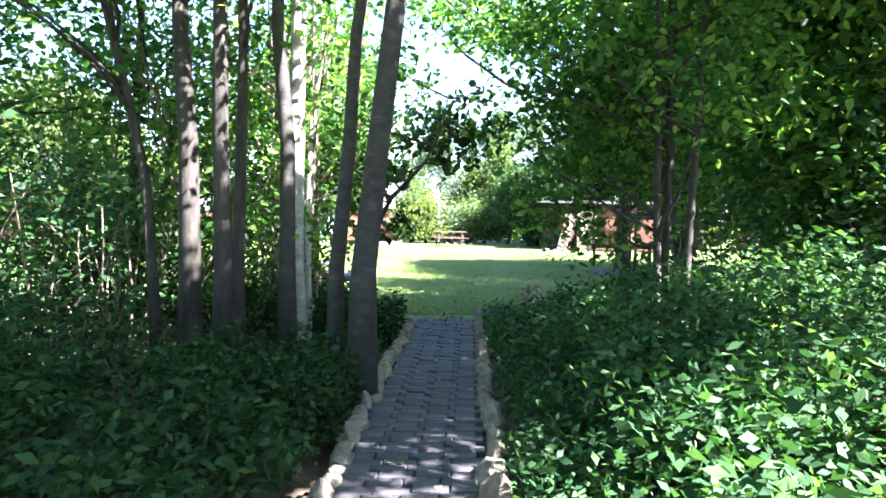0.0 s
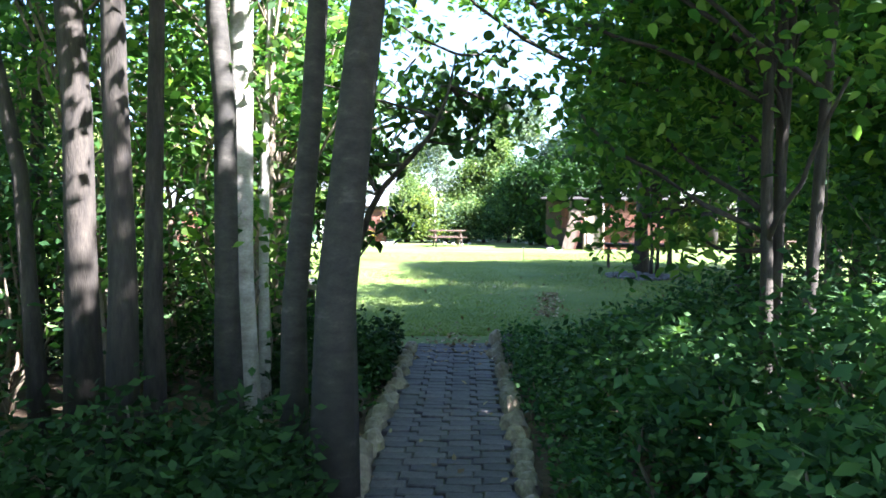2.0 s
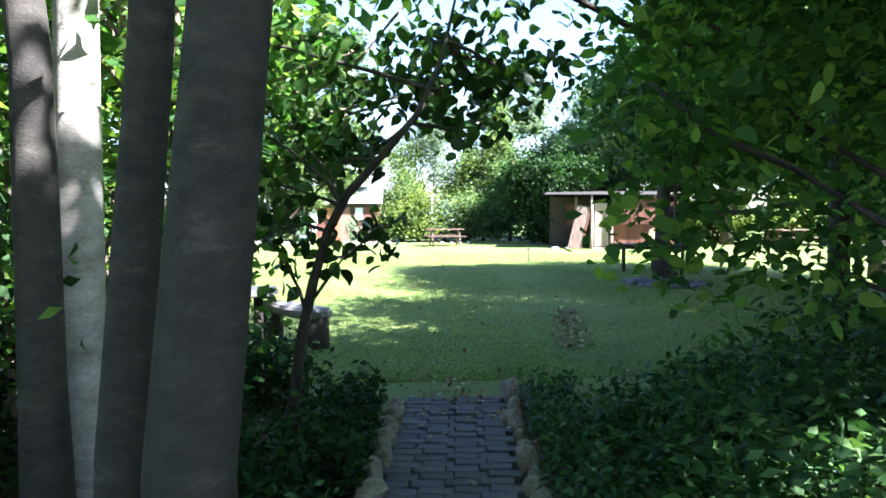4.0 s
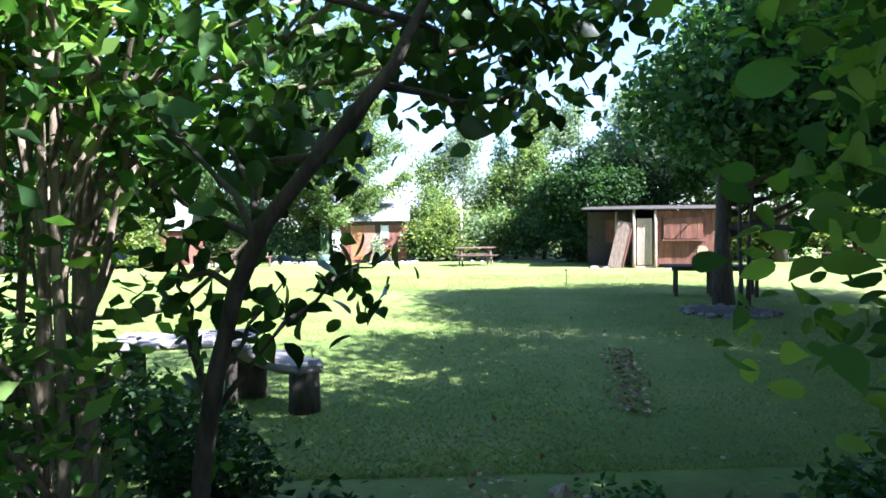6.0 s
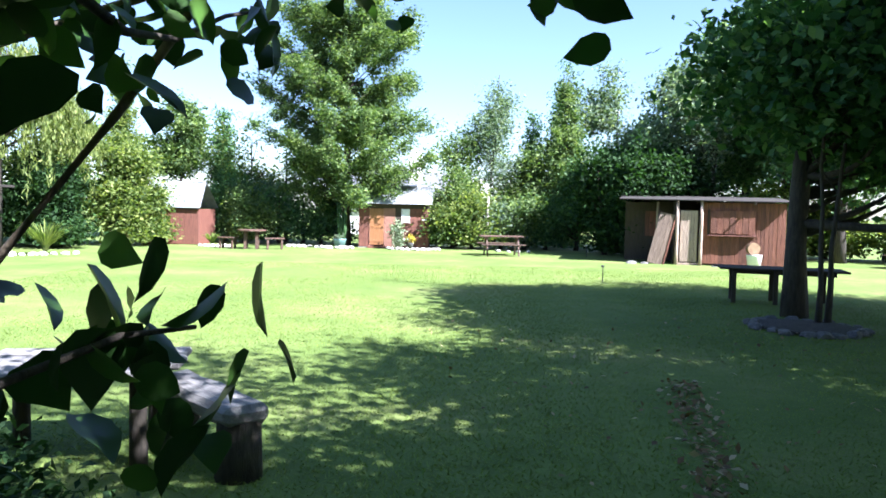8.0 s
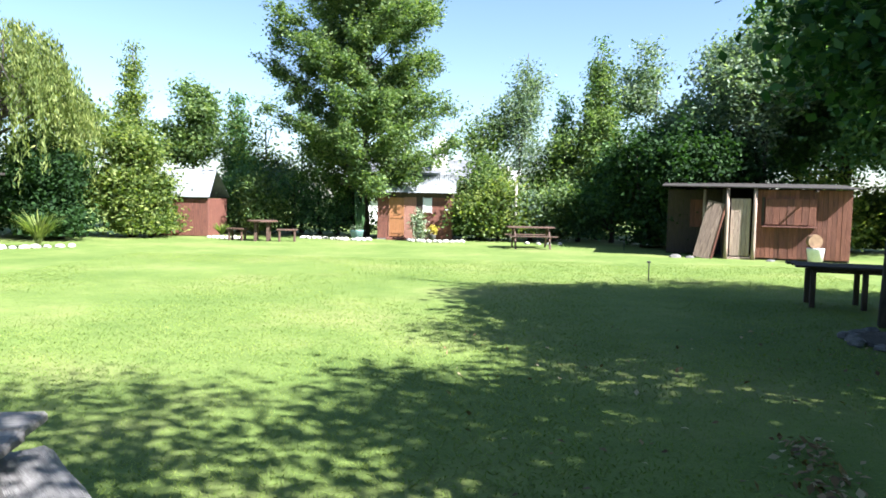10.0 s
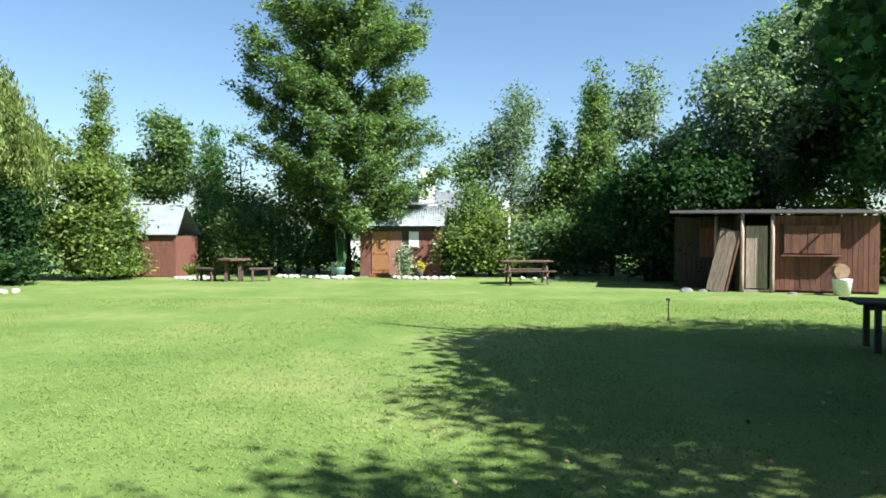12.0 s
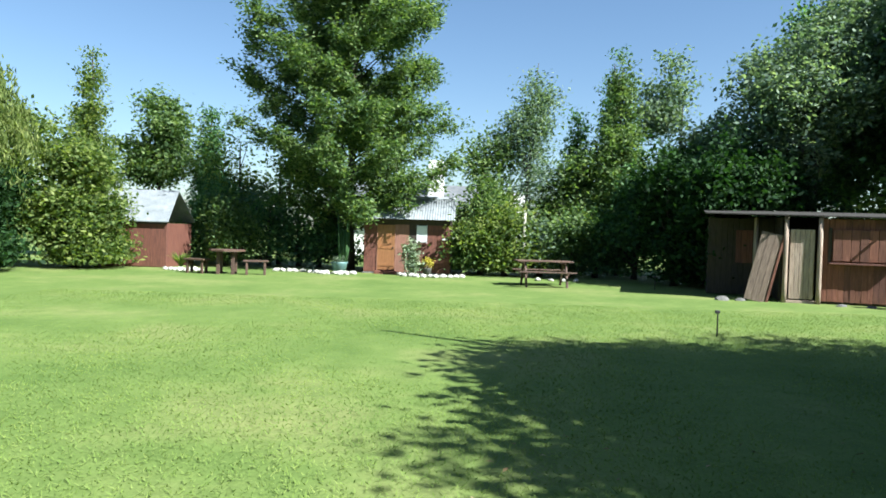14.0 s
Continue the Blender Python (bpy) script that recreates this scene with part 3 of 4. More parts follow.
    for s in (-1, 1):
        part("bench_plank", box(-h, h, s * 0.68 - 0.13, s * 0.68 + 0.13, 0.42, 0.455), M_WOOD_BROWN, root)
    for ex in (-h * 0.72, h * 0.72):
        part("cross_bar", box(ex - 0.04, ex - 0.002, -0.82, 0.82, 0.36, 0.418), M_WOOD_BROWN, root)
        part("top_bar", box(ex - 0.04, ex - 0.002, -0.34, 0.34, 0.65, 0.708), M_WOOD_BROWN, root)
        for s in (-1, 1):
            v = [(0, s * 0.56, -0.02), (0, s * 0.44, -0.02), (0, s * 0.12, 0.7), (0, s * 0.24, 0.7)]
            vv = [(ex, y, z) for _, y, z in v] + [(ex + 0.05, y, z) for _, y, z in v]
            part_mesh("leg", mesh_of("leg", vv, [(0, 1, 2, 3), (7, 6, 5, 4), (0, 4, 5, 1), (1, 5, 6, 2), (2, 6, 7, 3), (3, 7, 4, 0)], M_WOOD_BROWN), root)
    return root


picnic_table(pose(2.5, 34.3, 0, 0, 0, 4), "brown wooden picnic table with attached benches on the lawn", 1.65)
picnic_table(pose(16.6, 31.4, 0, 0, 0, 20), "brown wooden picnic table in the shade of the trees", 1.7)

lt = thing("garden_table", "small dark wooden table on the lawn by the bed", "table", pose(-7.2, 35.2, 0, 0, 0, 8))
bm = bmesh.new()
bmesh.ops.create_cone(bm, segments=8, radius1=0.56, radius2=0.56, depth=0.05, cap_ends=True, matrix=pose(0, 0, 0.73))
part("tabletop", bm, M_WOOD_BROWN, lt)
for ax, ay in ((-0.22, -0.22), (0.22, -0.22), (-0.22, 0.22), (0.22, 0.22)):
    part("leg", box(ax - 0.05, ax + 0.05, ay - 0.05, ay + 0.05, -0.03, 0.704), M_WOOD_BROWN, lt)
for s in (-1, 1):
    bn = thing("garden_bench", "low wooden bench beside the small garden table", "bench", pose(-7.2 + s * 0.92, 35.15, 0, 0, 0, s * 18), "benches at the garden table")
    part("seat", box(-0.38, 0.38, -0.16, 0.16, 0.40, 0.45), M_WOOD_BROWN, bn)
    for ex in (-0.27, 0.27):
        for ey in (-0.1, 0.1):
            part("leg", box(ex - 0.035, ex + 0.035, ey - 0.035, ey + 0.035, -0.03, 0.398), M_WOOD_BROWN, bn)

# table beside the big tree
tt = thing("plank_table", "dark plank table on thin legs beside the big tree", "table", pose(6.85, 21.35, 0, 0, 0, -18))
for i in range(4):
    part("top_plank", box(-1.15 + rng.uniform(-0.05, 0.05), 1.15, -0.44 + i * 0.22, -0.23 + i * 0.22, 0.66, 0.70), M_WOOD_DARK_SHADE, tt)
part("apron", box(-0.95, 0.95, -0.3, -0.26, 0.58, 0.656), M_WOOD_DARK_SHADE, tt)
for ax in (-0.85, -0.1, 0.85):
    for ay in (-0.32, 0.32):
        part("leg", box(ax - 0.04, ax + 0.04, ay - 0.04, ay + 0.04, -0.03, 0.656), M_WOOD_DARK_SHADE, tt)

# log bench and slab table at the mouth of the path
lb = thing("log_bench", "weathered half-log bench on two stump legs at the lawn edge", "bench", pose(-1.42, 12.32, 0, 0, 0, 133))
bm = box(-0.60, 0.64, -0.16, 0.16, 0.35, 0.48, 0.045)
bmesh.ops.subdivide_edges(bm, edges=bm.edges[:], cuts=3, use_grid_fill=True)
for v in bm.verts:
    v.co += Vector((0, 0.03 * noise.noise(v.co * 2.5), 0.022 * noise.noise(v.co * 4)))
part("seat", bm, M_WOOD_SEAT, lb, "grey split-log seat")
for ex in (-0.47, 0.42):
    v, f = tube([(ex, 0, -0.05), (ex, 0, 0.15), (ex, 0, 0.37)], [0.155, 0.14, 0.135], 14, 0.08)
    part_mesh("leg", mesh_of("leg", v, f, M_BARK_DARK, True), lb, "dark sawn stump leg")
st = thing("slab_table", "rough grey slab table with log legs at the lawn edge", "table", pose(-2.28, 12.3, 0, 0, 0, 9))
for i in range(3):
    bm = box(-0.68 + rng.uniform(-0.06, 0.06), 0.68 + rng.uniform(-0.06, 0.06), -0.42 + i * 0.28, -0.15 + i * 0.28, 0.60, 0.655, 0.015)
    part("slab", bm, M_WOOD_SEAT, st)
for ax, ay in ((-0.45, -0.25), (0.45, -0.25), (-0.45, 0.25), (0.45, 0.25)):
    v, f = tube([(ax, ay, -0.05), (ax, ay, 0.6)], [0.06, 0.055], 10, 0.1)
    part_mesh("leg", mesh_of("leg", v, f, M_BARK_DARK, True), st)

# tub with a round of wood, stakes, pole, pots
tub = thing("white_tub", "white plastic tub beside the board shed", "tub", pose(10.35, 30.25, 0))
v, f = tube([(0, 0, 0), (0, 0, 0.42), (0, 0, 0.44)], [0.19, 0.24, 0.25], 20)
part_mesh("body", mesh_of("body", v, f, M_WHITE, True), tub)
part("stand", box(-0.25, 0.25, -0.2, 0.2, -0.25 + 0.2, -0.004), M_WOOD_DARK_SHADE, tub)
v, f = tube([(-0.05, 0.09, 0.68), (-0.05, -0.09, 0.68)], [0.2, 0.2], 20, 0.05)
tagged(part_mesh("wood_round", mesh_of("wood_round", v, f, M_TAN), None, "", pose(10.35, 30.25, -0.04)), "tan sawn round of wood standing on the tub", "log")
for sx, sy, shh in ((4.22, 24.95, 0.36), (5.75, 34.2, 0.34)):
    sp = thing("sprinkler", "short black sprinkler stake in the lawn", "sprinkler", pose(sx, sy, 0), "sprinklers on the lawn")
    v, f = tube([(0, 0, -0.05), (0, 0, shh)], [0.014, 0.012], 8)
    part_mesh("stake", mesh_of("stake", v, f, M_BLACK), sp)
    part("head", box(-0.045, 0.03, -0.02, 0.02, shh, shh + 0.05), M_BLACK, sp)
v, f = tube([(2.2, 37.9, -0.05), (2.22, 37.9, 1.0), (2.24, 37.9, 2.3)], [0.06, 0.055, 0.05], 12, 0.06)
tagged(part_mesh("tree_stake", mesh_of("tree_stake", v, f, M_BARK_PALE, True)), "pale wooden pole standing in the bed behind the picnic table", "pole")

def pot(x, y, label, mat, r, h):
    root = thing("plant_pot", label, "pot", pose(x, y, 0))
    v, f = tube([(0, 0, 0), (0, 0, h * 0.9), (0, 0, h)], [r * 0.75, r, r * 1.08], 18)
    part_mesh("body", mesh_of("body", v, f, mat, True), root)
    return root


pot(-4.0, 37.0, "blue-green glazed pot with small flowers before the hut", M_BLUE_POT, 0.27, 0.38)
bush("potted_flowers", "pale flowers in the blue-green pot", -4.0, 37.0, [(0, 0, 0.42, 0.22, 0.22, 0.12)], 20, 12, 0.05, 0.06, M_SUCCULENT, stems=6, category="flowers")
pot(-1.05, 37.1, "grey pot with yellow flowers under the hut window", M_STONE_GREY, 0.14, 0.26)
bush("yellow_flowers", "yellow flowers in the grey pot", -1.05, 37.1, [(0, 0, 0.42, 0.2, 0.2, 0.16)], 20, 14, 0.05, 0.06, M_YELLOW, stems=8, category="flowers")
bush("succulent", "grey-green branching succulent before the hut window", -1.62, 37.05, [(0, 0, 0.72, 0.36, 0.3, 0.45), (0.1, 0, 0.35, 0.3, 0.3, 0.3)], 70, 12, 0.06, 0.14, M_SUCCULENT, 0.4, stems=20, category="succulent", bark=M_SUCCULENT)

# columnar cactus
cac = thing("cactus", "tall green columnar cactus beside the hut", "cactus", pose(-4.05, 38.1, 0))
for k in range(13):
    a, r = rng.uniform(0, 6.28), rng.uniform(0.0, 0.32)
    v, f = tube([(r * 0.4 * math.cos(a), r * 0.4 * math.sin(a), -0.05), (r * math.cos(a), r * math.sin(a), 0.8), (r * 1.2 * math.cos(a), r * 1.2 * math.sin(a), rng.uniform(1.1, 2.0))], [0.035, 0.042, 0.025], 8)
    part_mesh("stem", mesh_of("stem", v, f, M_LEAF_CONIFER, True), cac)

# ---- stones ----
edge_meshes = [rock_mesh("edging_stone", 0.062 + 0.014 * (k % 3), 0.11 + 0.015 * (k % 2), 0.08 + 0.02 * (k % 4), k, M_STONE) for k in range(6)]
for side in (-1, 1):
    yy = -2.0
    while yy < 9.5:
        L = rng.uniform(0.17, 0.29)
        ob = new("edging_stone", edge_meshes[rng.integers(6)])
        s = L / 0.25
        ob.matrix_basis = pose(path_x(yy) + side * (0.47 + rng.uniform(-0.03, 0.03)), yy, 0.03, rng.uniform(-12, 12), rng.uniform(-12, 12), rng.uniform(-20, 20)) @ Matrix.Diagonal((s, s, s * rng.uniform(0.8, 1.25), 1))
        tagged(ob, "rough tan stone edging the brick path", "stone", "path edging stones")
        yy += L * 0.95
for x, y, s in ((0.88, 9.25, 1.25), (0.84, 8.9, 1.0)):
    ob = new("edging_stone", rock_mesh("edging_stone", 0.1, 0.11, 0.13, 31 + s, M_STONE_GREY))
    ob.matrix_basis = pose(x, y, 0.05, 0, 0, 30) @ Matrix.Diagonal((s, s, s, 1))
    tagged(ob, "large grey boulder at the end of the brick path", "stone", "path edging stones")
white_meshes = [rock_mesh("bed_stone", 0.14, 0.11, 0.085, 50 + k, M_STONE_WHITE) for k in range(4)]


def stone_row(x0, y0, x1, y1, n, label, group, sag=0.0, scale=1.0):
    for i in range(n):
        s = (i + 0.5) / n
        ob = new("bed_stone", white_meshes[rng.integers(4)])
        k = scale * rng.uniform(0.75, 1.25)
        ob.matrix_basis = pose(x0 + (x1 - x0) * s + rng.normal(0, 0.02), y0 + (y1 - y0) * s - sag * math.sin(math.pi * s) + rng.normal(0, 0.03), 0.03, 0, 0, rng.uniform(0, 360)) @ Matrix.Diagonal((k, k, k, 1))
        tagged(ob, label, "stone", group)


stone_row(-5.0, 36.9, -3.4, 36.9, 8, "whitewashed stone edging the bed by the hut", "white bed stones", 0.4)
stone_row(-2.1, 36.9, 0.25, 36.9, 11, "whitewashed stone edging the bed by the hut", "white bed stones", 0.5)
stone_row(-9.7, 36.3, -8.2, 36.1, 7, "whitewashed stone edging the shrub bed", "white bed stones", 0.2)
stone_row(-6.3, 37.3, -5.2, 37.3, 5, "whitewashed stone edging the shrub bed", "white bed stones", 0.1)
stone_row(2.4, 36.4, 4.0, 36.6, 4, "whitewashed stone edging the shrub bed", "white bed stones", 0.1, 0.8)
stone_row(-13.5, 28.9, -11.5, 30.6, 9, "whitewashed stone edging the flax bed", "white bed stones", 0.2)
ring_meshes = [rock_mesh("ring_stone", 0.15, 0.12, 0.10, 80 + k, M_STONE_GREY) for k in range(4)]
for i in range(18):
    a = 2 * math.pi * i / 18
    ob = new("ring_stone", ring_meshes[i % 4])
    ob.matrix_basis = pose(5.78 + 0.74 * math.cos(a) + rng.normal(0, 0.05), 18.2 + 0.74 * math.sin(a), 0.02, 0, 0, math.degrees(a) + rng.uniform(60, 120)) @ Matrix.Diagonal((0.85, 0.85, rng.uniform(0.5, 1.0), 1))
    tagged(ob, "grey stone in the ring round the tree", "stone", "ring of stones")
mound = rock_mesh("earth_mound", 0.78, 0.78, 0.07, 3, M_BARK_DARK)
tagged(part_mesh("earth_mound", mound, None, "", pose(5.78, 18.2, 0.02)), "dark earth and litter inside the ring of stones", "soil", kind="stuff")
for x, y, k in ((6.75, 31.6, 1.6), (7.2, 31.55, 1.1), (9.3, 30.75, 0.9), (9.9, 30.55, 0.9)):
    ob = new("flat_stone", ring_meshes[0])
    ob.matrix_basis = pose(x, y, 0.0, 0, 0, 40 * k) @ Matrix.Diagonal((k * 1.3, k, k * 0.6, 1))
    tagged(ob, "flat grey stone lying before the board shed", "stone", "stones at the shed")

# ---- grove round the brick path ----
def stem_tree(name, label, x, y, h, r, lean, bark, crown_z, crown_r, n, per, group="", low=()):
    lobes = [(lean[0] * 0.7, lean[1] * 0.7, crown_z, crown_r, crown_r, crown_r * 0.8), (lean[0], lean[1], crown_z + 2.0, crown_r * 0.9, crown_r * 0.9, 1.6), *low]
    return tree(name, label, x, y, h, r, lobes, n, per, 0.24, 0.10, M_LEAF_GROVE, bark, lean, 12, 0.55, 0.4, group, split=0.5)


G = "grove trees beside the path"
stem_tree("tree", "grey-barked tree leaning beside the brick path", -0.79, 5.2, 8.5, 0.112, (1.45, 0.1), M_BARK_GREY, 6.6, 1.4, 100, 24, G)
stem_tree("tree", "slim grey tree behind the leaning one by the path", -1.02, 5.46, 8.0, 0.072, (1.2, 0.3), M_BARK_GREY, 6.6, 1.3, 80, 24, G)
stem_tree("tree", "pale sunlit tree with smooth bark in the grove", -1.45, 6.40, 9.0, 0.10, (-0.05, 0.2), M_BARK_PALE, 6.5, 1.5, 110, 24, G)
stem_tree("tree", "grey tree leaning beside the pale one", -1.50, 6.15, 8.5, 0.085, (-0.55, 0.0), M_BARK_GREY, 6.3, 1.4, 90, 24, G)
stem_tree("tree", "slim pale tree in the grove", -1.40, 6.9, 7.5, 0.042, (0.1, 0.4), M_BARK_PALE, 6.0, 1.2, 80, 24, G)
stem_tree("tree", "dark-barked tree with a thick base", -2.40, 6.20, 8.5, 0.11, (-0.55, 0.1), M_BARK_DARK, 4.8, 1.8, 120, 24, G)
stem_tree("tree", "dark upright tree in the grove", -2.02, 5.75, 9.0, 0.085, (-0.15, 0.1), M_BARK_DARK, 5.0, 1.6, 150, 26, G, ((0.6, -0.55, 3.7, 0.75, 0.5, 0.6), (0.5, -0.6, 3.9, 0.8, 0.5, 0.6)))
stem_tree("tree", "slim dark tree in the grove", -1.95, 6.15, 8.0, 0.065, (0.1, 0.2), M_BARK_DARK, 4.8, 1.5, 90, 24, G)
stem_tree("tree", "thin dark tree slanting away from the path", -2.75, 6.4, 7.0, 0.06, (-2.2, 0.4), M_BARK_DARK, 4.2, 1.6, 110, 24, G)
for x, y, lx in ((-4.2, 5.2, -0.4), (-5.4, 7.4, 0.3), (-3.6, 8.2, 0.2), (-6.6, 5.0, 0.1), (-3.3, 3.0, -0.3)):
    stem_tree("tree", "slim grove tree with dense green leaves", x, y, 7.5, 0.07, (lx, 0.3), M_BARK_DARK, 3.6, 1.8, 110, 22, G)
for x, y in ((-2.9, 9.2), (-2.0, 8.9), (-1.5, 8.3), (-2.4, 8.0), (-1.75, 7.5), (-2.6, 7.2), (-3.4, 9.6), (-4.2, 9.0), (-3.2, 7.9), (-4.9, 9.8), (-1.45, 7.0), (-5.8, 9.2)):
    tree("sapling", "thin many-stemmed sapling with pale twigs", x, y, 4.2, 0.028, [(0, 0, 2.9, 0.9, 0.8, 1.1), (0, 0, 1.5, 0.6, 0.6, 0.9)], 56, 20, 0.18, 0.085, M_LEAF_GROVE, M_TWIG,
         (rng.normal(0, 0.4), 0.1), 16, 0.5, 0.4, "saplings in the grove", stems=3, split=0.2)

# trees on the other side of the path
tree("tree", "many-stemmed tree with dense dark green leaves", 2.15, 6.15, 7.5, 0.045,
     [(0.1, 0, 3.0, 1.3, 1.3, 1.2), (-0.5, 0.6, 3.6, 1.3, 1.3, 1.2), (0.6, -0.2, 4.8, 1.8, 1.8, 1.6), (-0.1, 0.9, 2.0, 0.8, 0.8, 0.8), (-0.75, 0.9, 1.7, 0.55, 0.7, 0.6), (-0.7, 0.7, 2.6, 0.8, 0.9, 0.7), (-0.7, 1.3, 3.5, 1.0, 1.0, 0.8)], 300, 40, 0.2, 0.085, M_LEAF_GROVE, M_BARK_DARK, (0.3, 0.0), 26, 0.5, 0.4, G, stems=4, split=0.25, big=True)
tree("tree", "leafy tree overhanging the lawn edge", 3.6, 9.4, 8.0, 0.10,
     [(-0.4, -0.2, 3.4, 1.5, 1.5, 1.3), (0.4, 0.4, 4.9, 2.2, 2.2, 1.8), (-0.2, 1.4, 7.0, 1.8, 1.5, 1.1), (0.3, 0, 2.2, 1.2, 1.2, 0.9), (-2.7, -0.1, 4.2, 1.4, 1.3, 0.5), (-2.9, -0.2, 4.3, 1.3, 1.2, 0.5)], 380, 36, 0.22, 0.09, M_LEAF_GROVE, M_BARK_DARK, (0.1, 0.3), 22, 0.5, 0.4, G, split=0.25, big=True)
for x, y, h in ((5.2, 8.0, 7.5), (6.8, 11.2, 9.0), (8.0, 14.3, 9.2)):
    tree("tree", "dense leafy tree at the edge of the grove", x, y, h, 0.09, [(0, 0, h * 0.45, 1.7, 1.7, 1.7), (0.1, 0.2, h * 0.75, 1.9, 1.9, 1.6), (0, 0, 1.9, 1.3, 1.3, 0.9)], 330, 44, 0.27, 0.15, M_LEAF_GROVE, M_BARK_DARK, (0.2, 0.1), 16, 0.5, 0.4, G, split=0.25)
for x, y, z, r in ((1.7, 0.4, 5.4, 1.6), (1.0, -1.3, 5.3, 1.5), (2.9, -1.0, 6.0, 1.4), (4.0, 2.3, 5.0, 1.6), (3.3, 3.6, 5.2, 1.5), (4.9, 5.6, 5.2, 1.5), (2.5, 1.7, 6.0, 1.5), (-0.9, -1.9, 5.4, 1.7), (6.4, 9.4, 5.0, 1.6), (8.6, -1.5, 5.0, 1.1)):
    tree("tree", "slim tree with a high crown, added to cast shade", x, y, z + 1.2, 0.06, [(0, 0, z, r, r, 1.1), (0.2, 0.1, z + 1.0, r * 0.7, r * 0.7, 0.8)], 260, 36, 0.25, 0.13, M_LEAF_GROVE, M_BARK_DARK, (0.1, 0.1), 12, 0.5, 0.4, G, split=0.55)
tree("tree", "tree with a broad high crown, added to shade the path", 1.9, -2.4, 6.6, 0.09, [(-1.2, 3.6, 5.7, 1.7, 1.6, 0.9), (-0.6, 1.8, 5.9, 1.6, 1.5, 0.9)], 330, 36, 0.25, 0.13, M_LEAF_GROVE, M_BARK_DARK, (-0.6, 1.4), 22, 0.5, 0.4, G, split=0.6)
# unseen trees behind the start of the walk, added to shade the path
for x, y in ((-2.6, -2.2), (-0.4, -5.5), (-4.8, 0.4), (-5.5, -4.5)):
    tree("tree", "unseen leafy tree added behind the start of the path", x, y, 7.5, 0.1, [(0, 0, 4.9, 1.8, 1.8, 1.3)], 130, 34, 0.26, 0.12, M_LEAF_GROVE, M_BARK_DARK, (0.2, 0.2), 14, 0.5, 0.4, G)

# tree with large hanging leaves over the mouth of the path
bt = thing("large_leaved_tree", "small leaning tree with large heart-shaped leaves", "tree", pose(-0.85, 8.15, 0))
trunk_pts = [(-0.10, 0.0, -0.1), (-0.06, -0.05, 0.4), (0.01, -0.18, 0.86), (0.09, -0.29, 1.19), (0.19, -0.38, 1.5), (0.30, -0.46, 1.71), (0.52, -0.60, 1.94), (0.70, -0.60, 2.15), (0.85, -0.42, 2.5), (0.95, -0.25, 2.9)]
pcs = [tube(trunk_pts, [0.046, 0.038, 0.033, 0.029, 0.027, 0.026, 0.022, 0.019, 0.014, 0.008], 10, 0.2)]
leaf_pos = []
tips = [((0.1, -0.12, 1.05), (0.56, 0.68, 1.50)), ((0.1, -0.12, 1.1), (0.15, 0.75, 1.45)), ((0.08, -0.1, 1.0), (-0.35, 0.7, 1.58)), ((0.24, -0.28, 1.65), (-0.5, 0.5, 2.3)), ((0.4, -0.3, 2.1), (1.3, 0.75, 2.35)), ((0.5, -0.3, 2.3), (0.9, 1.3, 2.5)),
        ((0.5, -0.3, 2.3), (0.2, 1.2, 2.65)), ((0.7, -0.2, 2.6), (1.75, 0.9, 2.6)), ((0.3, -0.3, 1.9), (-0.2, 1.0, 2.1)), ((0.85, -0.1, 2.9), (1.5, 0.3, 3.1)), ((0.2, -0.2, 1.5), (-0.55, 1.0, 1.75)),
        ((0.7, -0.2, 2.6), (0.9, 0.6, 2.75)), ((0.3, -0.3, 1.9), (0.15, 0.5, 2.05)), ((0.5, -0.3, 2.3), (-0.7, 0.1, 2.8)), ((0.3, -0.3, 1.9), (0.0, 1.55, 2.2)), ((0.24, -0.28, 1.65), (-0.5, 1.45, 2.25)), ((0.4, -0.3, 2.1), (0.45, 1.6, 2.3)),
        ((0.5, -0.3, 2.3), (0.85, 1.5, 2.35)), ((0.7, -0.2, 2.6), (1.3, 1.4, 2.4)), ((0.24, -0.28, 1.65), (-0.95, 1.3, 2.3)), ((0.7, -0.2, 2.6), (1.75, 1.3, 2.45)), ((0.85, -0.1, 2.9), (0.3, 0.2, 3.4))]
for a, c in tips:
    low = max((q for q in trunk_pts if q[2] <= a[2] + 1e-6), key=lambda q: q[2])
    high = min((q for q in trunk_pts if q[2] > low[2]), key=lambda q: q[2], default=low)
    a = Vector(low).lerp(Vector(high), (a[2] - low[2]) / max(high[2] - low[2], 1e-3))
    pts = bent(a, c, 7, 0.06)
    pcs.append(tube(pts, np.linspace(0.014, 0.004, 7), 6))
    for p in pts[2:]:
        for _ in range(8 if c[2] > 1.9 else 5):
            leaf_pos.append(np.array(p) + rng.normal(0, 0.1, 3) + np.array([0, 0, -0.03]))
for p in bent((0.40, 0.6, 1.50), (0.58, 0.68, 1.36), 5, 0.02):
    for _ in range(4):
        leaf_pos.append(np.array(p) + rng.normal(0, 0.05, 3))
v, f = merged(pcs)
part_mesh("trunk", mesh_of("trunk", v, f, M_BARK_DARK, True), bt)
part_mesh("crown", leaves_mesh("crown", np.array(leaf_pos), 0.115, M_LEAF_BIG, 0.72, 0.9, 0.5, True), bt)
tree("tree", "small-leaved tree over the mouth of the path", -1.6, 8.7, 5.5, 0.05, [(0.3, 0.1, 3.4, 1.3, 1.1, 0.9), (0.2, 0, 2.4, 0.9, 0.8, 0.5)], 64, 22, 0.16, 0.09, M_LEAF_GROVE, M_TWIG, (0.4, 0.1), 18, 0.55, 0.4, G, split=0.3, big=True)

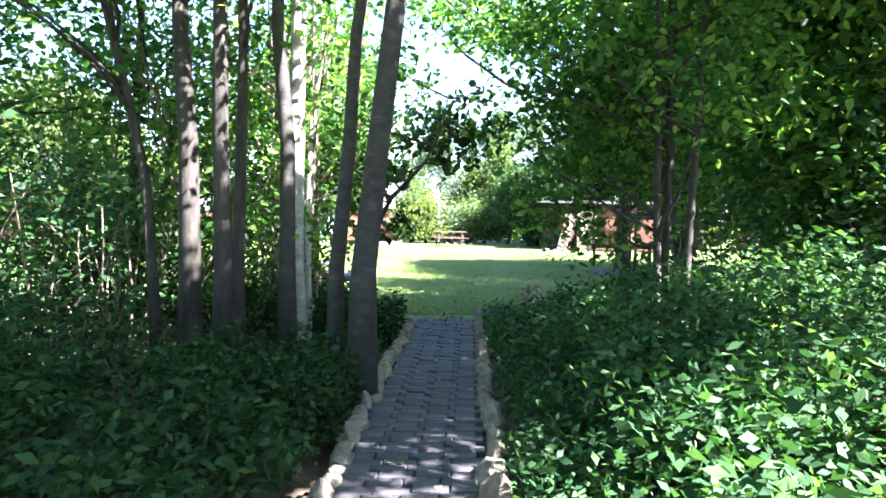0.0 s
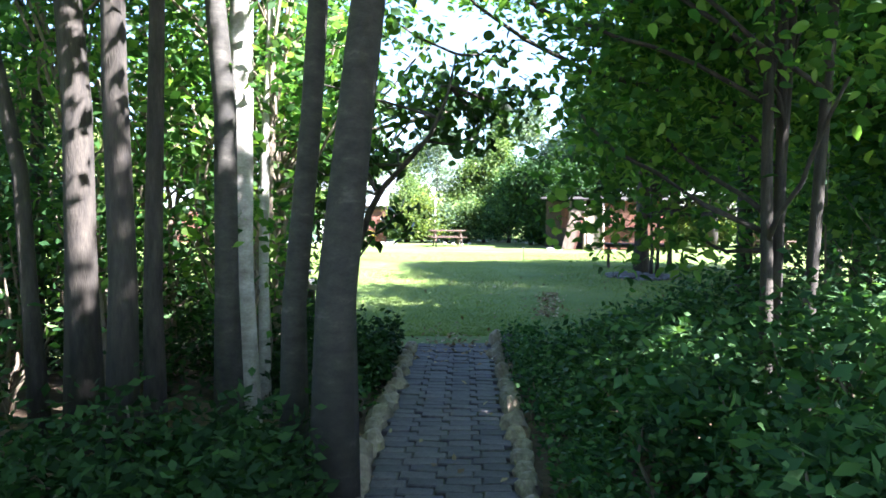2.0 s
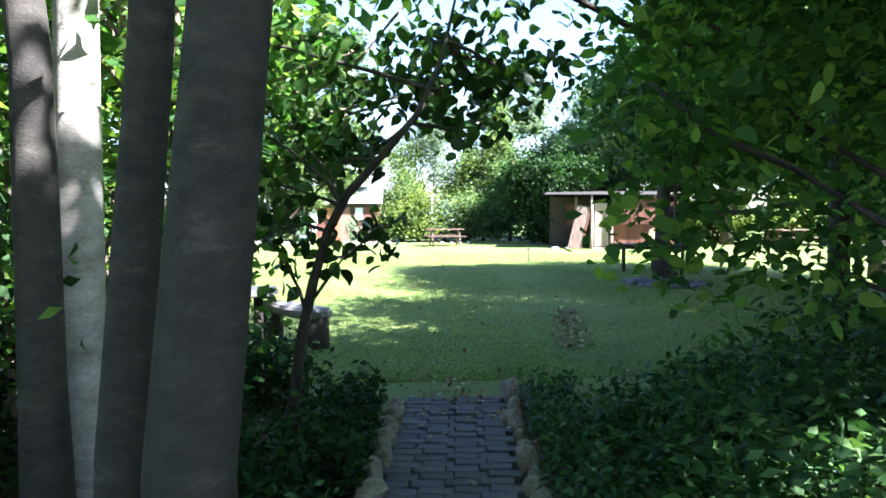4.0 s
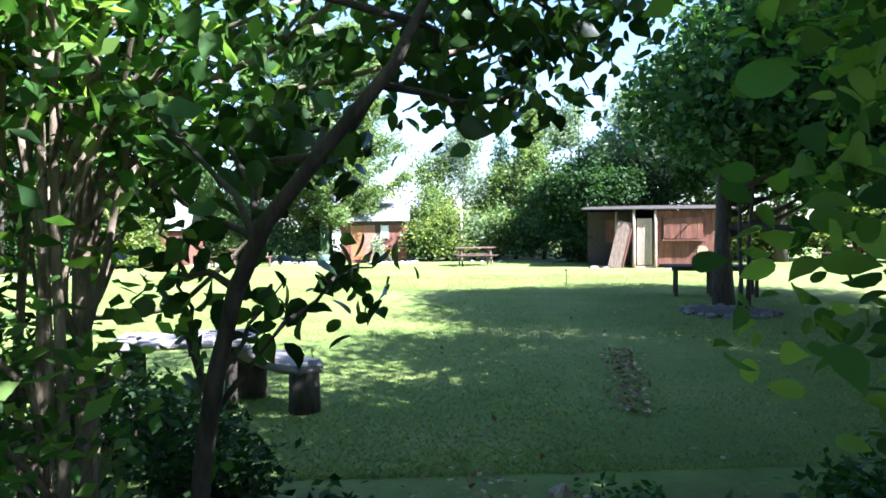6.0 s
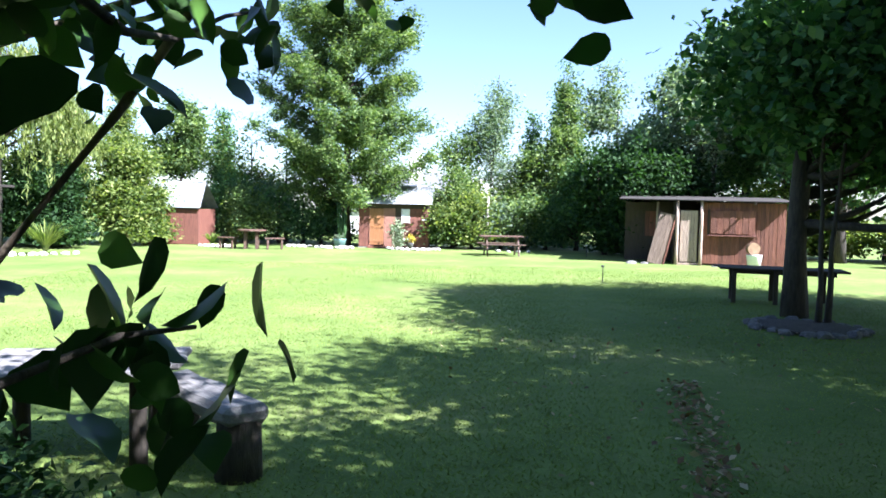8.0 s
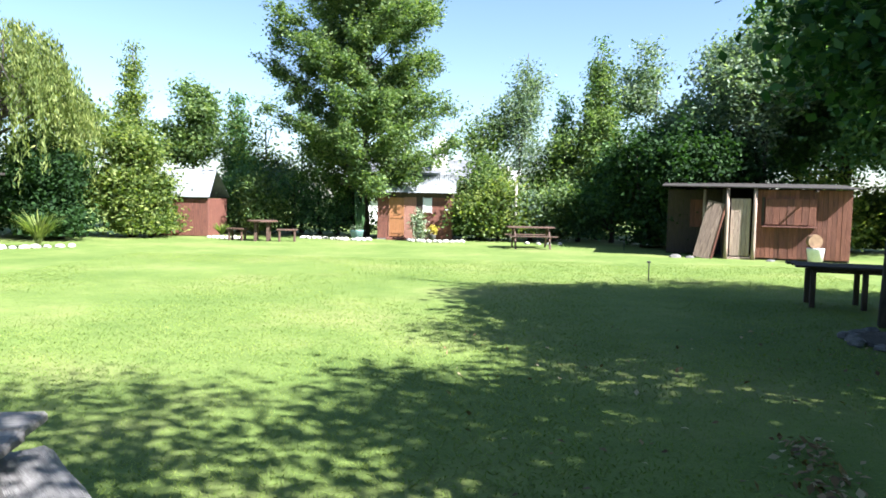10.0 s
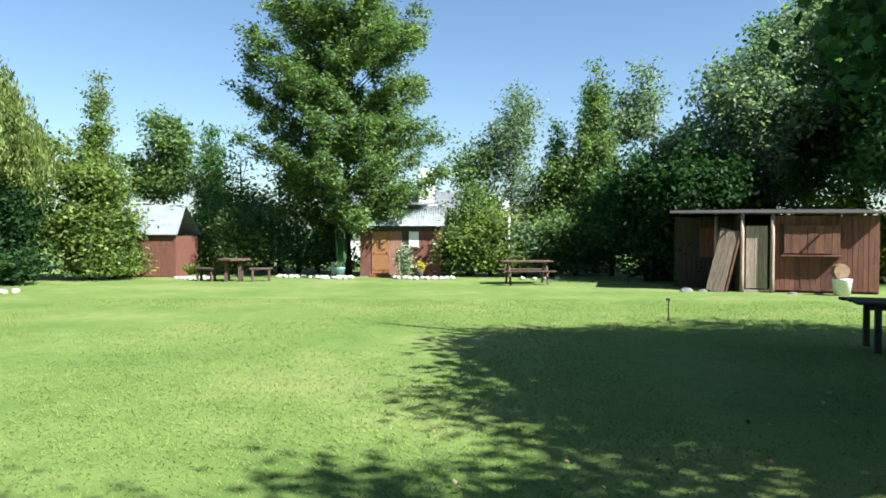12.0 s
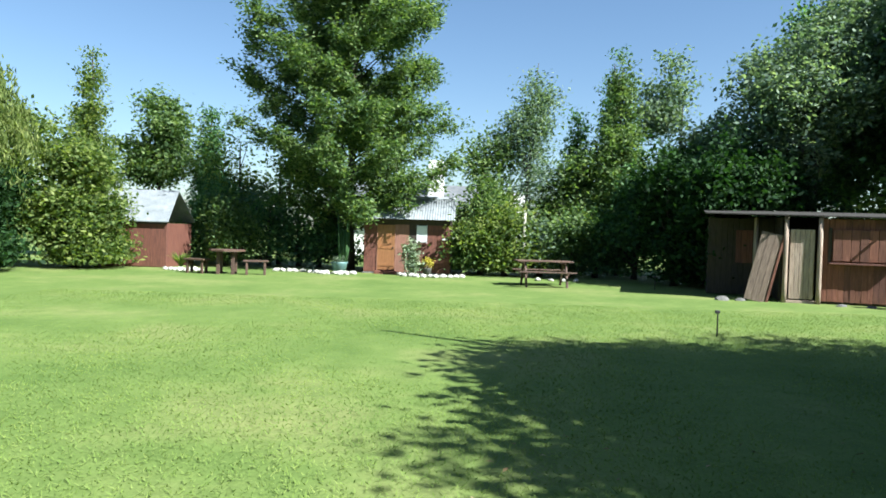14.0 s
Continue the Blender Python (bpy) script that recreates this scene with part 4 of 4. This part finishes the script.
# canopy branches and thickets that close the grove
tree("tree", "leafy tree arching over the mouth of the path", -2.1, 9.9, 4.2, 0.045, [(0.5, -0.6, 2.45, 1.0, 0.55, 0.4), (1.5, -0.7, 2.6, 0.9, 0.55, 0.35), (2.4, -0.6, 2.85, 0.8, 0.5, 0.35), (0.0, 0, 2.6, 1.0, 0.8, 0.8)], 64, 22, 0.15, 0.10, M_LEAF_BIG, M_TWIG, (0.35, -0.2), 20, 0.6, 0.6, G, split=0.3, big=True)
for x, y, h, r in ((-4.6, 10.4, 2.6, 1.0), (-6.0, 10.6, 3.0, 1.2), (-7.4, 9.4, 3.4, 1.4), (-3.4, 6.9, 2.2, 0.8), (-5.0, 8.4, 3.2, 1.2), (-4.3, 6.6, 2.6, 1.0), (-6.4, 7.6, 3.4, 1.3), (-6.0, 3.4, 3.2, 1.3), (-5.0, 1.6, 2.6, 1.1), (-2.3, 8.7, 1.3, 0.7), (-3.2, 9.4, 1.6, 0.8), (-4.0, 10.0, 1.6, 0.9), (-5.2, 10.2, 1.8, 0.9)):
    bush("thicket", "tall sunlit thicket of thin stems and leaves", x, y, [(0, 0, h * 0.5, r, r, h * 0.5)], int(80 * r), 18, 0.19, 0.10, M_LEAF_BUSH, 0.5, "thicket", "thicket beside the grove", 22)
for x, y, h, r in ((4.9, 6.2, 2.8, 1.1), (5.6, 9.6, 2.6, 1.1), (3.3, 7.6, 2.2, 0.8), (4.6, 3.4, 2.8, 1.1), (4.4, 1.4, 2.6, 1.1), (6.6, 7.0, 3.2, 1.3), (7.6, 9.0, 3.4, 1.4), (3.0, 2.4, 1.7, 0.8)):
    bush("thicket", "tall shaded thicket of thin stems and leaves", x, y, [(0, 0, h * 0.5, r, r, h * 0.5)], int(80 * r), 24, 0.18, 0.11, M_LEAF_BUSH, 0.5, "thicket", "thicket beside the grove", 22)

# undergrowth
U = "undergrowth along the path"
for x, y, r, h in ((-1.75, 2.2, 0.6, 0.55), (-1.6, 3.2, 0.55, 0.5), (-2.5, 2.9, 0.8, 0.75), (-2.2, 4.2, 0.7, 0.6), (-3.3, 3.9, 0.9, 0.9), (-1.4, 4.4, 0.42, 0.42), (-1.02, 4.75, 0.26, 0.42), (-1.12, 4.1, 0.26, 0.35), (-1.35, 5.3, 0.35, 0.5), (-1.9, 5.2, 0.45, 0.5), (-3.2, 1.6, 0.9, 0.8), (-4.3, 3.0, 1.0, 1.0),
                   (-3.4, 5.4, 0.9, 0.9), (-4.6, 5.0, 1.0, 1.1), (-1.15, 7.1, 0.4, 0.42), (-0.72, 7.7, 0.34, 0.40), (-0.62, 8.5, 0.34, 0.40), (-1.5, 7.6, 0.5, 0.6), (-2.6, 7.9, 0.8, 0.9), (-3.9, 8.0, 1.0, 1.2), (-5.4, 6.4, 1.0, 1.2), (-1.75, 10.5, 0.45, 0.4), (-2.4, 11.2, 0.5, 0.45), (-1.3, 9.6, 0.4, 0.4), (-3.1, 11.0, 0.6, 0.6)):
    bush("undergrowth", "low leafy green undergrowth on the shaded ground", x, y, [(0, 0, h * 0.5, r, r, h * 0.6)], int(70 * r + 30), 26, 0.09, 0.075, M_LEAF_DARK_SHADE, 0.5, "undergrowth", U)
for x, y, r, h in ((0.72, 1.6, 0.42, 0.55), (1.3, 1.2, 0.6, 0.7), (0.85, 2.7, 0.45, 0.7), (1.6, 2.6, 0.7, 0.9), (0.95, 3.8, 0.45, 0.75), (1.7, 4.0, 0.75, 1.05), (1.05, 4.9, 0.42, 0.75), (1.8, 5.2, 0.7, 1.0), (1.2, 6.0, 0.45, 0.7),
                   (2.6, 3.2, 0.9, 1.15), (2.8, 4.8, 0.9, 1.2), (1.35, 7.1, 0.45, 0.5), (2.1, 7.4, 0.7, 0.7), (3.5, 6.4, 0.9, 1.1), (2.5, 1.6, 0.8, 0.8), (1.5, 8.2, 0.4, 0.35), (2.3, 8.6, 0.5, 0.45), (3.0, 8.2, 0.8, 0.9), (4.4, 7.0, 1.0, 1.3), (3.6, 4.0, 0.9, 1.2)):
    bush("shrub", "leafy mid-green shrub crowding the path", x, y, [(0, 0, h * 0.55, r, r, h * 0.55)], int(95 * r + 40), 28, 0.10, 0.08, M_LEAF_BUSH, 0.5, "shrub", U, 14)
for k, yv in enumerate(np.arange(0.8, 9.2, 0.55)):
    bush("ground_cover", "low green ground cover against the path stones", path_x(yv) + 0.78 + rng.uniform(-0.05, 0.05), yv, [(0, 0, 0.16, 0.24, 0.3, 0.16)], 34, 20, 0.06, 0.06, M_LEAF_BUSH, 0.5, "ground cover", U, 5)
    if yv > 2.5 and k % 2:
        bush("ground_cover", "low green ground cover against the path stones", path_x(yv) - 0.82 + rng.uniform(-0.05, 0.05), yv, [(0, 0, 0.12, 0.2, 0.28, 0.14)], 24, 18, 0.06, 0.06, M_LEAF_BUSH, 0.5, "ground cover", U, 5)
# strap-leaved clump
def flax(name, label, x, y, n, L, mat, group=""):
    root = thing(name, label, "grass plant", pose(x, y, 0), group)
    pcs = []
    for k in range(n):
        a, l = rng.uniform(0, 6.28), L * rng.uniform(0.6, 1.1)
        o = rng.uniform(0.35, 0.75)
        d = np.array([math.cos(a), math.sin(a), 0])
        s = np.array([-d[1], d[0], 0]) * 0.018
        pts = [d * l * o * t ** 1.5 + np.array([0, 0, l * (t - 0.45 * o * t ** 2.5)]) for t in (0, 0.35, 0.7, 1.0)]
        vs = [p + s * w for p, w in zip(pts, (0.8, 1.2, 0.9, 0.05))] + [p - s * w for p, w in zip(pts, (0.8, 1.2, 0.9, 0.05))]
        pcs.append((vs, [(i, i + 1, i + 5, i + 4) for i in range(3)]))
    v, f = merged(pcs)
    part_mesh("blade_tuft", mesh_of("blade_tuft", v, f, mat), root)


flax("strap_grass", "pale strap-leaved grass clump among the shrubs", 3.05, 5.6, 60, 1.15, M_LEAF_FRESH)
flax("flax", "bright green flax clump in the corner bed", -12.3, 29.9, 260, 1.3, M_LEAF_FRESH)
flax("flax", "low green strap-leaved clump by the shed", -9.2, 36.6, 160, 0.7, M_LEAF_FRESH)

# fallen leaves
n = 900
px = np.concatenate([rng.uniform(-3.2, 3.5, 420), rng.normal(0.3, 0.3, 180), rng.uniform(0, 7, 300)])
py = np.concatenate([rng.uniform(1, 9.5, 420), rng.normal(9.6, 0.5, 180), rng.uniform(10, 19, 300)])
pos = np.stack([px, py, np.full(n, 0.045)], axis=1)
tagged(part_mesh("fallen_leaves", leaves_mesh("fallen_leaves", pos, 0.065, M_LITTER, 0.6, 0.0, 4.0)), "dry brown leaves scattered on path and grass", "leaves", kind="stuff")
pos = np.stack([rng.normal(1.9, 0.11, 340) + 0.27 * np.linspace(-0.35, 2.75, 340), np.linspace(11.5, 14.6, 340), np.full(340, 0.045)], axis=1)
tagged(part_mesh("fallen_leaves", leaves_mesh("fallen_leaves", pos, 0.07, M_LITTER, 0.6, 0.0, 3.0)), "strip of dry leaves and twigs on the shaded lawn", "leaves", kind="stuff")

# ---- big tree in the clearing ----
tree("big_tree", "large dark shade tree with a thick trunk on the lawn", 6.25, 19.55, 9.0, 0.19,
     [(0.4, -0.9, 3.9, 2.4, 2.3, 1.3), (1.5, -1.2, 5.6, 2.8, 2.5, 1.8), (0.3, -2.2, 4.4, 2.2, 2.0, 1.4), (2.4, -0.3, 3.4, 2.6, 2.2, 1.4), (1.9, -1.2, 7.2, 2.0, 1.8, 1.2), (2.0, -2.6, 3.0, 2.0, 1.6, 0.9)], 600, 60, 0.28, 0.155, M_LEAF_BUSH, M_BARK_DARK, (0.2, 0.1), 30, 0.55, 0.5, split=0.22)
tree("tree", "slim young tree inside the ring of stones", 6.2, 18.55, 5.0, 0.045, [(0, 0, 4.0, 0.9, 0.9, 1.0)], 40, 30, 0.2, 0.11, M_LEAF_DARK_SHADE, M_BARK_DARK, (0.2, 0.1), 8, 0.5, 0.4, stems=2)
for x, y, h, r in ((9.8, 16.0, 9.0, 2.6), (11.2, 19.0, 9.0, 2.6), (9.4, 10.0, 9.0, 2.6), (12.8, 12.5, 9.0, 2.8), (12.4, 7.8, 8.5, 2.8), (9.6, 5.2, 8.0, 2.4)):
    tree("tree", "tall dark tree added beside the clearing to shade the lawn", x, y, h, 0.18, [(0, 0, h * 0.42, r, r, 1.9), (0, 0, h * 0.72, r, r, 2.2)], 380, 42, 0.32, 0.16, M_LEAF_DARK_SHADE, M_BARK_DARK, (0.2, 0.1), 18, 0.5, 0.5, split=0.3)

# ---- hedge and trees round the clearing ----
H = "trees round the clearing"


def spray_tree(name, label, x, y, h, r0, reach, limbs, leaf, leaf_mat, bark):
    """A vase-shaped tree: rising limbs that carry feathery sprays of leaves out to a ragged outline."""
    root = thing(name, label, "tree", pose(x, y, 0))
    axis = [(0.02 * math.sin(7 * s), 0.3 * s * s, h * s - 0.1 * (s == 0)) for s in np.linspace(0, 1, 10)]
    pieces = [tube(axis, [r0 * (1.3 if s == 0 else 1 - 0.92 * s) for s in np.linspace(0, 1, 10)], 10, 0.08)]
    centres = []
    for k in range(limbs):
        s = 0.14 + 0.80 * (k + rng.random()) / limbs
        a = 2.4 * k + rng.normal(0, 0.3)
        z0 = h * s
        out = np.interp(z0 / h, reach[0], reach[1]) * rng.uniform(0.5, 1.18)
        rise = out * np.interp(s, [0.14, 0.3, 1.0], [0.2, 0.5, 1.1]) * rng.uniform(0.6, 1.1)
        tip = np.array([out * math.cos(a), out * 0.85 * math.sin(a), min(z0 + rise, h * 1.03)])
        limb = bent((0, 0.3 * s * s, z0), tip, 8, 0.05)
        pieces.append(tube(limb, np.linspace(r0 * 0.28 * (1.15 - s), 0.010, 8), 6))
        for j in range(int(7 + out * 5)):
            q = rng.uniform(0.3, 1.0)
            base = limb[min(int(q * 7), 6)].lerp(limb[min(int(q * 7) + 1, 7)], q * 7 % 1)
            d = Vector((math.cos(a) + rng.normal(0, 0.75), math.sin(a) + rng.normal(0, 0.75), rng.normal(0.2, 0.6))).normalized()
            end = base + d * rng.uniform(0.35, 0.95)
            if j % 3 == 0:
                pieces.append(tube([base, base.lerp(end, 0.5), end], [0.012, 0.009, 0.004], 4))
            t = rng.random((64, 1))
            centres.append(np.array(base) * (1 - t) + np.array(end) * t + rng.normal(0, 1, (64, 3)) * np.array([0.16, 0.16, 0.12]))
    v, f = merged(pieces)
    part_mesh("trunk", mesh_of("trunk", v, f, bark, True), root)
    part_mesh("crown", leaves_mesh("crown", np.concatenate(centres), leaf, leaf_mat, 0.42, 0.2, 0.8), root)
    return root


spray_tree("ash_tree", "tall spreading tree with feathery green leaves behind the hut", -4.0, 38.9, 10.3, 0.2,
           ([0.0, 0.18, 0.3, 0.45, 0.6, 0.75, 0.9, 1.0], [2.0, 2.9, 3.4, 3.7, 3.5, 3.0, 2.1, 1.0]), 96, 0.165, M_LEAF_ELM, M_BARK_DARK)


def conifer(x, y, h, r, mat, label="upright conifer with dense drooping sprays", n=150, leaf=0.14, per=46):
    lobes = [(0, 0, h * s, r * w, r * w, h * 0.13) for s, w in ((0.18, 0.85), (0.32, 1.0), (0.46, 0.9), (0.60, 0.75), (0.74, 0.55), (0.86, 0.36), (0.95, 0.2))]
    return tree("conifer", label, x, y, h, 0.1, lobes, n, per, 0.2, leaf, mat, M_BARK_DARK, (0, 0), 14, 0.35, 0.6, H, split=0.1)


def round_tree(x, y, h, r, z0, mat, label, n=160, per=44, leaf=0.14, name="tree", spread=0.27):
    lobes = [(rng.normal(0, r * 0.42), rng.normal(0, r * 0.3), z0 + (h - z0) * (s + rng.normal(0, 0.04)), r * w * rng.uniform(0.8, 1.1), r * w, (h - z0) * rng.uniform(0.14, 0.22)) for s, w in ((0.12, 0.75), (0.3, 0.85), (0.42, 0.8), (0.55, 0.7), (0.7, 0.62), (0.82, 0.5), (0.93, 0.28))]
    return tree(name, label, x, y, h * 0.93, 0.1, lobes, n, per, spread, leaf, mat, M_BARK_DARK, (0, 0), 16, 0.5, 0.4, H, split=0.2)


conifer(-15.4, 42.5, 8.5, 1.1, M_LEAF_FRESH)
round_tree(-13.0, 43.5, 6.6, 1.3, 3.0, M_LEAF_ELM, "round-crowned tree beyond the shed")
conifer(-11.3, 45.0, 6.2, 0.8, M_LEAF_CONIFER)
round_tree(-12.4, 35.9, 4.2, 1.4, 0.2, M_LEAF_FRESH, "large bright leafy shrub beside the tool shed", 260, 46, 0.13)
round_tree(-16.0, 37.2, 6.3, 2.0, 0.4, M_LEAF_FRESH, "tall bright leafy tree beside the tool shed", 260, 46, 0.14)
round_tree(-9.0, 42.0, 5.2, 1.5, 1.0, M_LEAF_FRESH, "wispy shrub with pale twigs behind the table", 90, 34, 0.12)
round_tree(-7.2, 41.4, 4.9, 1.5, 0.6, M_LEAF_OLIVE, "wispy grey-green shrub behind the table", 90, 34, 0.12)
round_tree(-11.9, 36.4, 2.3, 0.75, 0.1, M_LEAF_FRESH, "bright leafy shrub before the tool shed", 90, 40, 0.11, "shrub")
round_tree(-9.9, 40.8, 3.0, 1.0, 0.2, M_LEAF_CONIFER, "dark green shrub beside the tool shed", 90, 40, 0.12, "shrub")
round_tree(-8.6, 39.2, 2.4, 0.9, 0.1, M_LEAF_ELM, "green shrub behind the small table", 80, 40, 0.11, "shrub")
for x in (-7.2, -6.2, -5.3, -4.6):
    round_tree(x, 40.2 + rng.normal(0, 0.3), 2.4, 0.9, 0.1, M_LEAF_CONIFER, "dark hedge shrub between the table and the hut", 38, 34, 0.12, "shrub")
for x, y, h, r, mat in ((0.75, 38.6, 3.2, 1.0, M_LEAF_ELM), (1.6, 38.4, 2.2, 1.1, M_LEAF_FRESH), (0.9, 40.2, 4.9, 1.1, M_LEAF_ELM), (2.9, 38.8, 1.9, 0.9, M_LEAF_OLIVE), (3.9, 38.6, 2.4, 1.0, M_LEAF_ELM), (4.9, 39.0, 2.2, 1.0, M_LEAF_CONIFER)):
    round_tree(x, y, h, r, 0.1, mat, "leafy garden shrub beside the hut", 110, 40, 0.12, "shrub")
tree("tree", "slender tree with an airy grey-green crown", 2.5, 40.6, 8.0, 0.07, [(-0.4, 0, 4.8, 1.2, 1.0, 0.9), (0.1, 0, 5.8, 1.0, 0.9, 0.8), (0.4, 0, 6.9, 0.6, 0.6, 0.6), (0.3, 0, 3.6, 0.9, 0.9, 0.8)], 110, 40, 0.24, 0.12, M_LEAF_OLIVE, M_BARK_GREY, (0.3, 0), 20, 0.4, 0.4, H, split=0.3)
conifer(4.6, 42.0, 6.2, 0.65, M_LEAF_CONIFER, n=90)
round_tree(4.3, 40.6, 4.4, 0.9, 2.0, M_LEAF_ELM, "bright green young tree behind the picnic table", 80, 40, 0.12)
conifer(6.0, 40.6, 7.8, 1.45, M_LEAF_ELM, "large dense soft-needled green conifer", 240)
conifer(6.2, 43.0, 8.6, 0.6, M_LEAF_CONIFER, n=100)
round_tree(8.6, 41.5, 7.8, 1.6, 2.0, M_LEAF_OLIVE, "tall grey-green tree behind the conifer", 200)
round_tree(6.2, 38.6, 3.6, 1.4, 0.3, M_LEAF_CONIFER, "dark green shrub at the hedge", 120, 40, 0.13, "shrub")
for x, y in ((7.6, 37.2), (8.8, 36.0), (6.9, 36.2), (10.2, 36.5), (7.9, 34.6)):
    round_tree(x, y, 4.2, 1.5, 0.2, M_LEAF_DARK_SHADE, "dense shrub beside the shed with shade painted into its leaves", 130, 40, 0.15, "shrub")
tree("olive_tree", "broad grey-green tree rising behind the board shed", 11.2, 36.4, 9.2, 0.2,
     [(-1.2, 0, 4.6, 1.9, 1.8, 1.5), (0.3, 0, 6.6, 2.6, 2.4, 1.8), (1.6, 0, 8.2, 2.0, 2.0, 1.4), (-0.8, -0.6, 6.0, 1.9, 1.8, 1.5)], 340, 50, 0.28, 0.14, M_LEAF_OLIVE, M_BARK_GREY, (0.4, 0), 34, 0.42, 0.4, H, split=0.25)
for x, y, h in ((15.0, 37.8, 12.0), (18.5, 36, 12.0), (15.2, 34.0, 10.5), (14.0, 39.5, 10.5)):
    tree("tree", "tall dark tree towering over the board shed", x, y, h, 0.25, [(0, 0, h * 0.4, 2.4, 2.4, 1.9), (0, 0, h * 0.62, 2.9, 2.8, 2.2), (0.3, 0, h * 0.85, 2.4, 2.4, 1.9)], 330, 46, 0.33, 0.17, M_LEAF_CONIFER, M_BARK_DARK, (0.3, 0), 26, 0.5, 0.5, H, split=0.25)
for x, y, h in ((18.5, 34.0, 2.6), (20.5, 32.0, 2.8), (15.8, 36.0, 2.4), (22.0, 28.5, 3.5), (13.4, 35.6, 2.6), (21.5, 24, 5.0), (20, 19, 6.0), (17.0, 14.0, 6.5)):
    round_tree(x, y, h, 1.7, 0.1, M_LEAF_FRESH, "sunlit bright green shrub at the far edge of the garden", 120, 36, 0.16, "shrub")

# weeping tree with hanging strands
wt = thing("weeping_tree", "weeping willow-like tree with hanging yellow-green strands", "tree", pose(-15.6, 32.6, 0))
pcs = [tube([(0, 0, -0.1), (0.1, 0, 2.5), (0.2, 0, 5.0), (0.3, 0, 7.2)], [0.22, 0.18, 0.13, 0.05], 10, 0.08)]
sp_pos = []
for k in range(330):
    a, r = rng.uniform(0, 6.28), 3.1 * math.sqrt(rng.random())
    top = 7.6 - 0.28 * r * r + rng.normal(0, 0.25)
    ln = rng.uniform(1.2, 3.2)
    if k < 24:
        pcs.append(tube(bent((0.2, 0, rng.uniform(3.0, 6.0)), (r * math.cos(a), r * math.sin(a), top), 6, 0.1), np.linspace(0.05, 0.012, 6), 6))
    for q in np.linspace(0, 1, 70):
        sp_pos.append((r * math.cos(a) * (1 + 0.15 * q) + rng.normal(0, 0.08), r * math.sin(a) * (1 + 0.15 * q) + rng.normal(0, 0.08), top - ln * q))
v, f = merged(pcs)
part_mesh("trunk", mesh_of("trunk", v, f, M_BARK_DARK, True), wt)
part_mesh("crown", leaves_mesh("crown", np.array(sp_pos), 0.21, M_LEAF_WILLOW, 0.25, 2.5, 0.4), wt)
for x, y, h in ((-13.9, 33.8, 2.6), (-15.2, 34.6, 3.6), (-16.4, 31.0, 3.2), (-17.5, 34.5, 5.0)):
    round_tree(x, y, h, 1.3, 0.1, M_LEAF_DARK_SHADE, "dark shrub under the weeping tree", 120, 40, 0.14, "shrub")
for x, y, h in ((-16.5, 26.0, 5.5), (-16.5, 22.5, 6.0), (-15.5, 18.5, 6.0), (-15.5, 14.5, 4.0), (-14.5, 10.0, 2.6), (-13.5, 6.0, 2.4), (-12.0, 2.0, 2.6), (-9.5, -2.0, 3.5)):
    round_tree(x, y, h, 2.0, 0.2, M_LEAF_ELM, "leafy tree closing the side of the garden", 100, 28, 0.22)
for x, y, h in ((8.5, 1.5, 3.5), (8.0, -3.5, 3.5), (0.5, -9.0, 6), (-6.0, -8.5, 6), (6.0, -9.0, 4), (12.5, 6.5, 6.5)):
    round_tree(x, y, h, 2.3, 0.2, M_LEAF_GROVE, "leafy tree closing the back of the garden", 70, 24, 0.28)

# ---- brick path ----
bed = thing("path", "narrow worn brick path through the grove", "path", None, "", "structure")
bv, bf = [], []
for i, yy in enumerate(np.linspace(-3, 9.55, 26)):
    cx = path_x(yy)
    bv += [(cx - 0.44, yy, 0.004), (cx + 0.44, yy, 0.004)]
    if i:
        bf.append((2 * i - 2, 2 * i - 1, 2 * i + 1, 2 * i))
part_mesh("joint_sand", mesh_of("joint_sand", bv, bf, M_BARK_DARK), bed)


def brick_mesh(seed):
    bm = box(-0.1, 0.1, -0.049, 0.049, -0.03, 0.03, 0.007)
    for v in bm.verts:
        v.co += Vector((0.004 * noise.noise(v.co * 20 + Vector((seed, 0, 0))), 0.004 * noise.noise(v.co * 20 + Vector((0, seed, 0))), 0.003 * noise.noise(v.co * 15 + Vector((0, 0, seed)))))
    me = bpy.data.meshes.new("brick")
    bm.to_mesh(me)
    bm.free()
    me.materials.append(M_BRICK)
    return me


bricks = [brick_mesh(s * 3.7) for s in range(4)]
rest = []
slope = math.degrees(math.atan(-0.117))
row = 0
yy = -2.6
while yy < 9.5:
    for k in range(4):
        off = 0.105 if row % 2 else 0.0
        x = path_x(yy) - 0.36 + k * 0.208 + off * 0.5
        m = pose(x, yy, 0.008 + rng.uniform(-0.006, 0.006), rng.uniform(-2, 2), rng.uniform(-2, 2), slope + rng.uniform(-2, 2))
        if yy > 2.0:
            part_mesh("brick", bricks[rng.integers(4)], bed, "", m)
        else:
            me = bricks[rng.integers(4)]
            rest.append(([m @ v.co for v in me.vertices], [tuple(p.vertices) for p in me.polygons]))
    yy += 0.107
    row += 1
v, f = merged(rest)
tagged(part_mesh("bricks", mesh_of("bricks", v, f, M_BRICK), bed), kind="stuff")
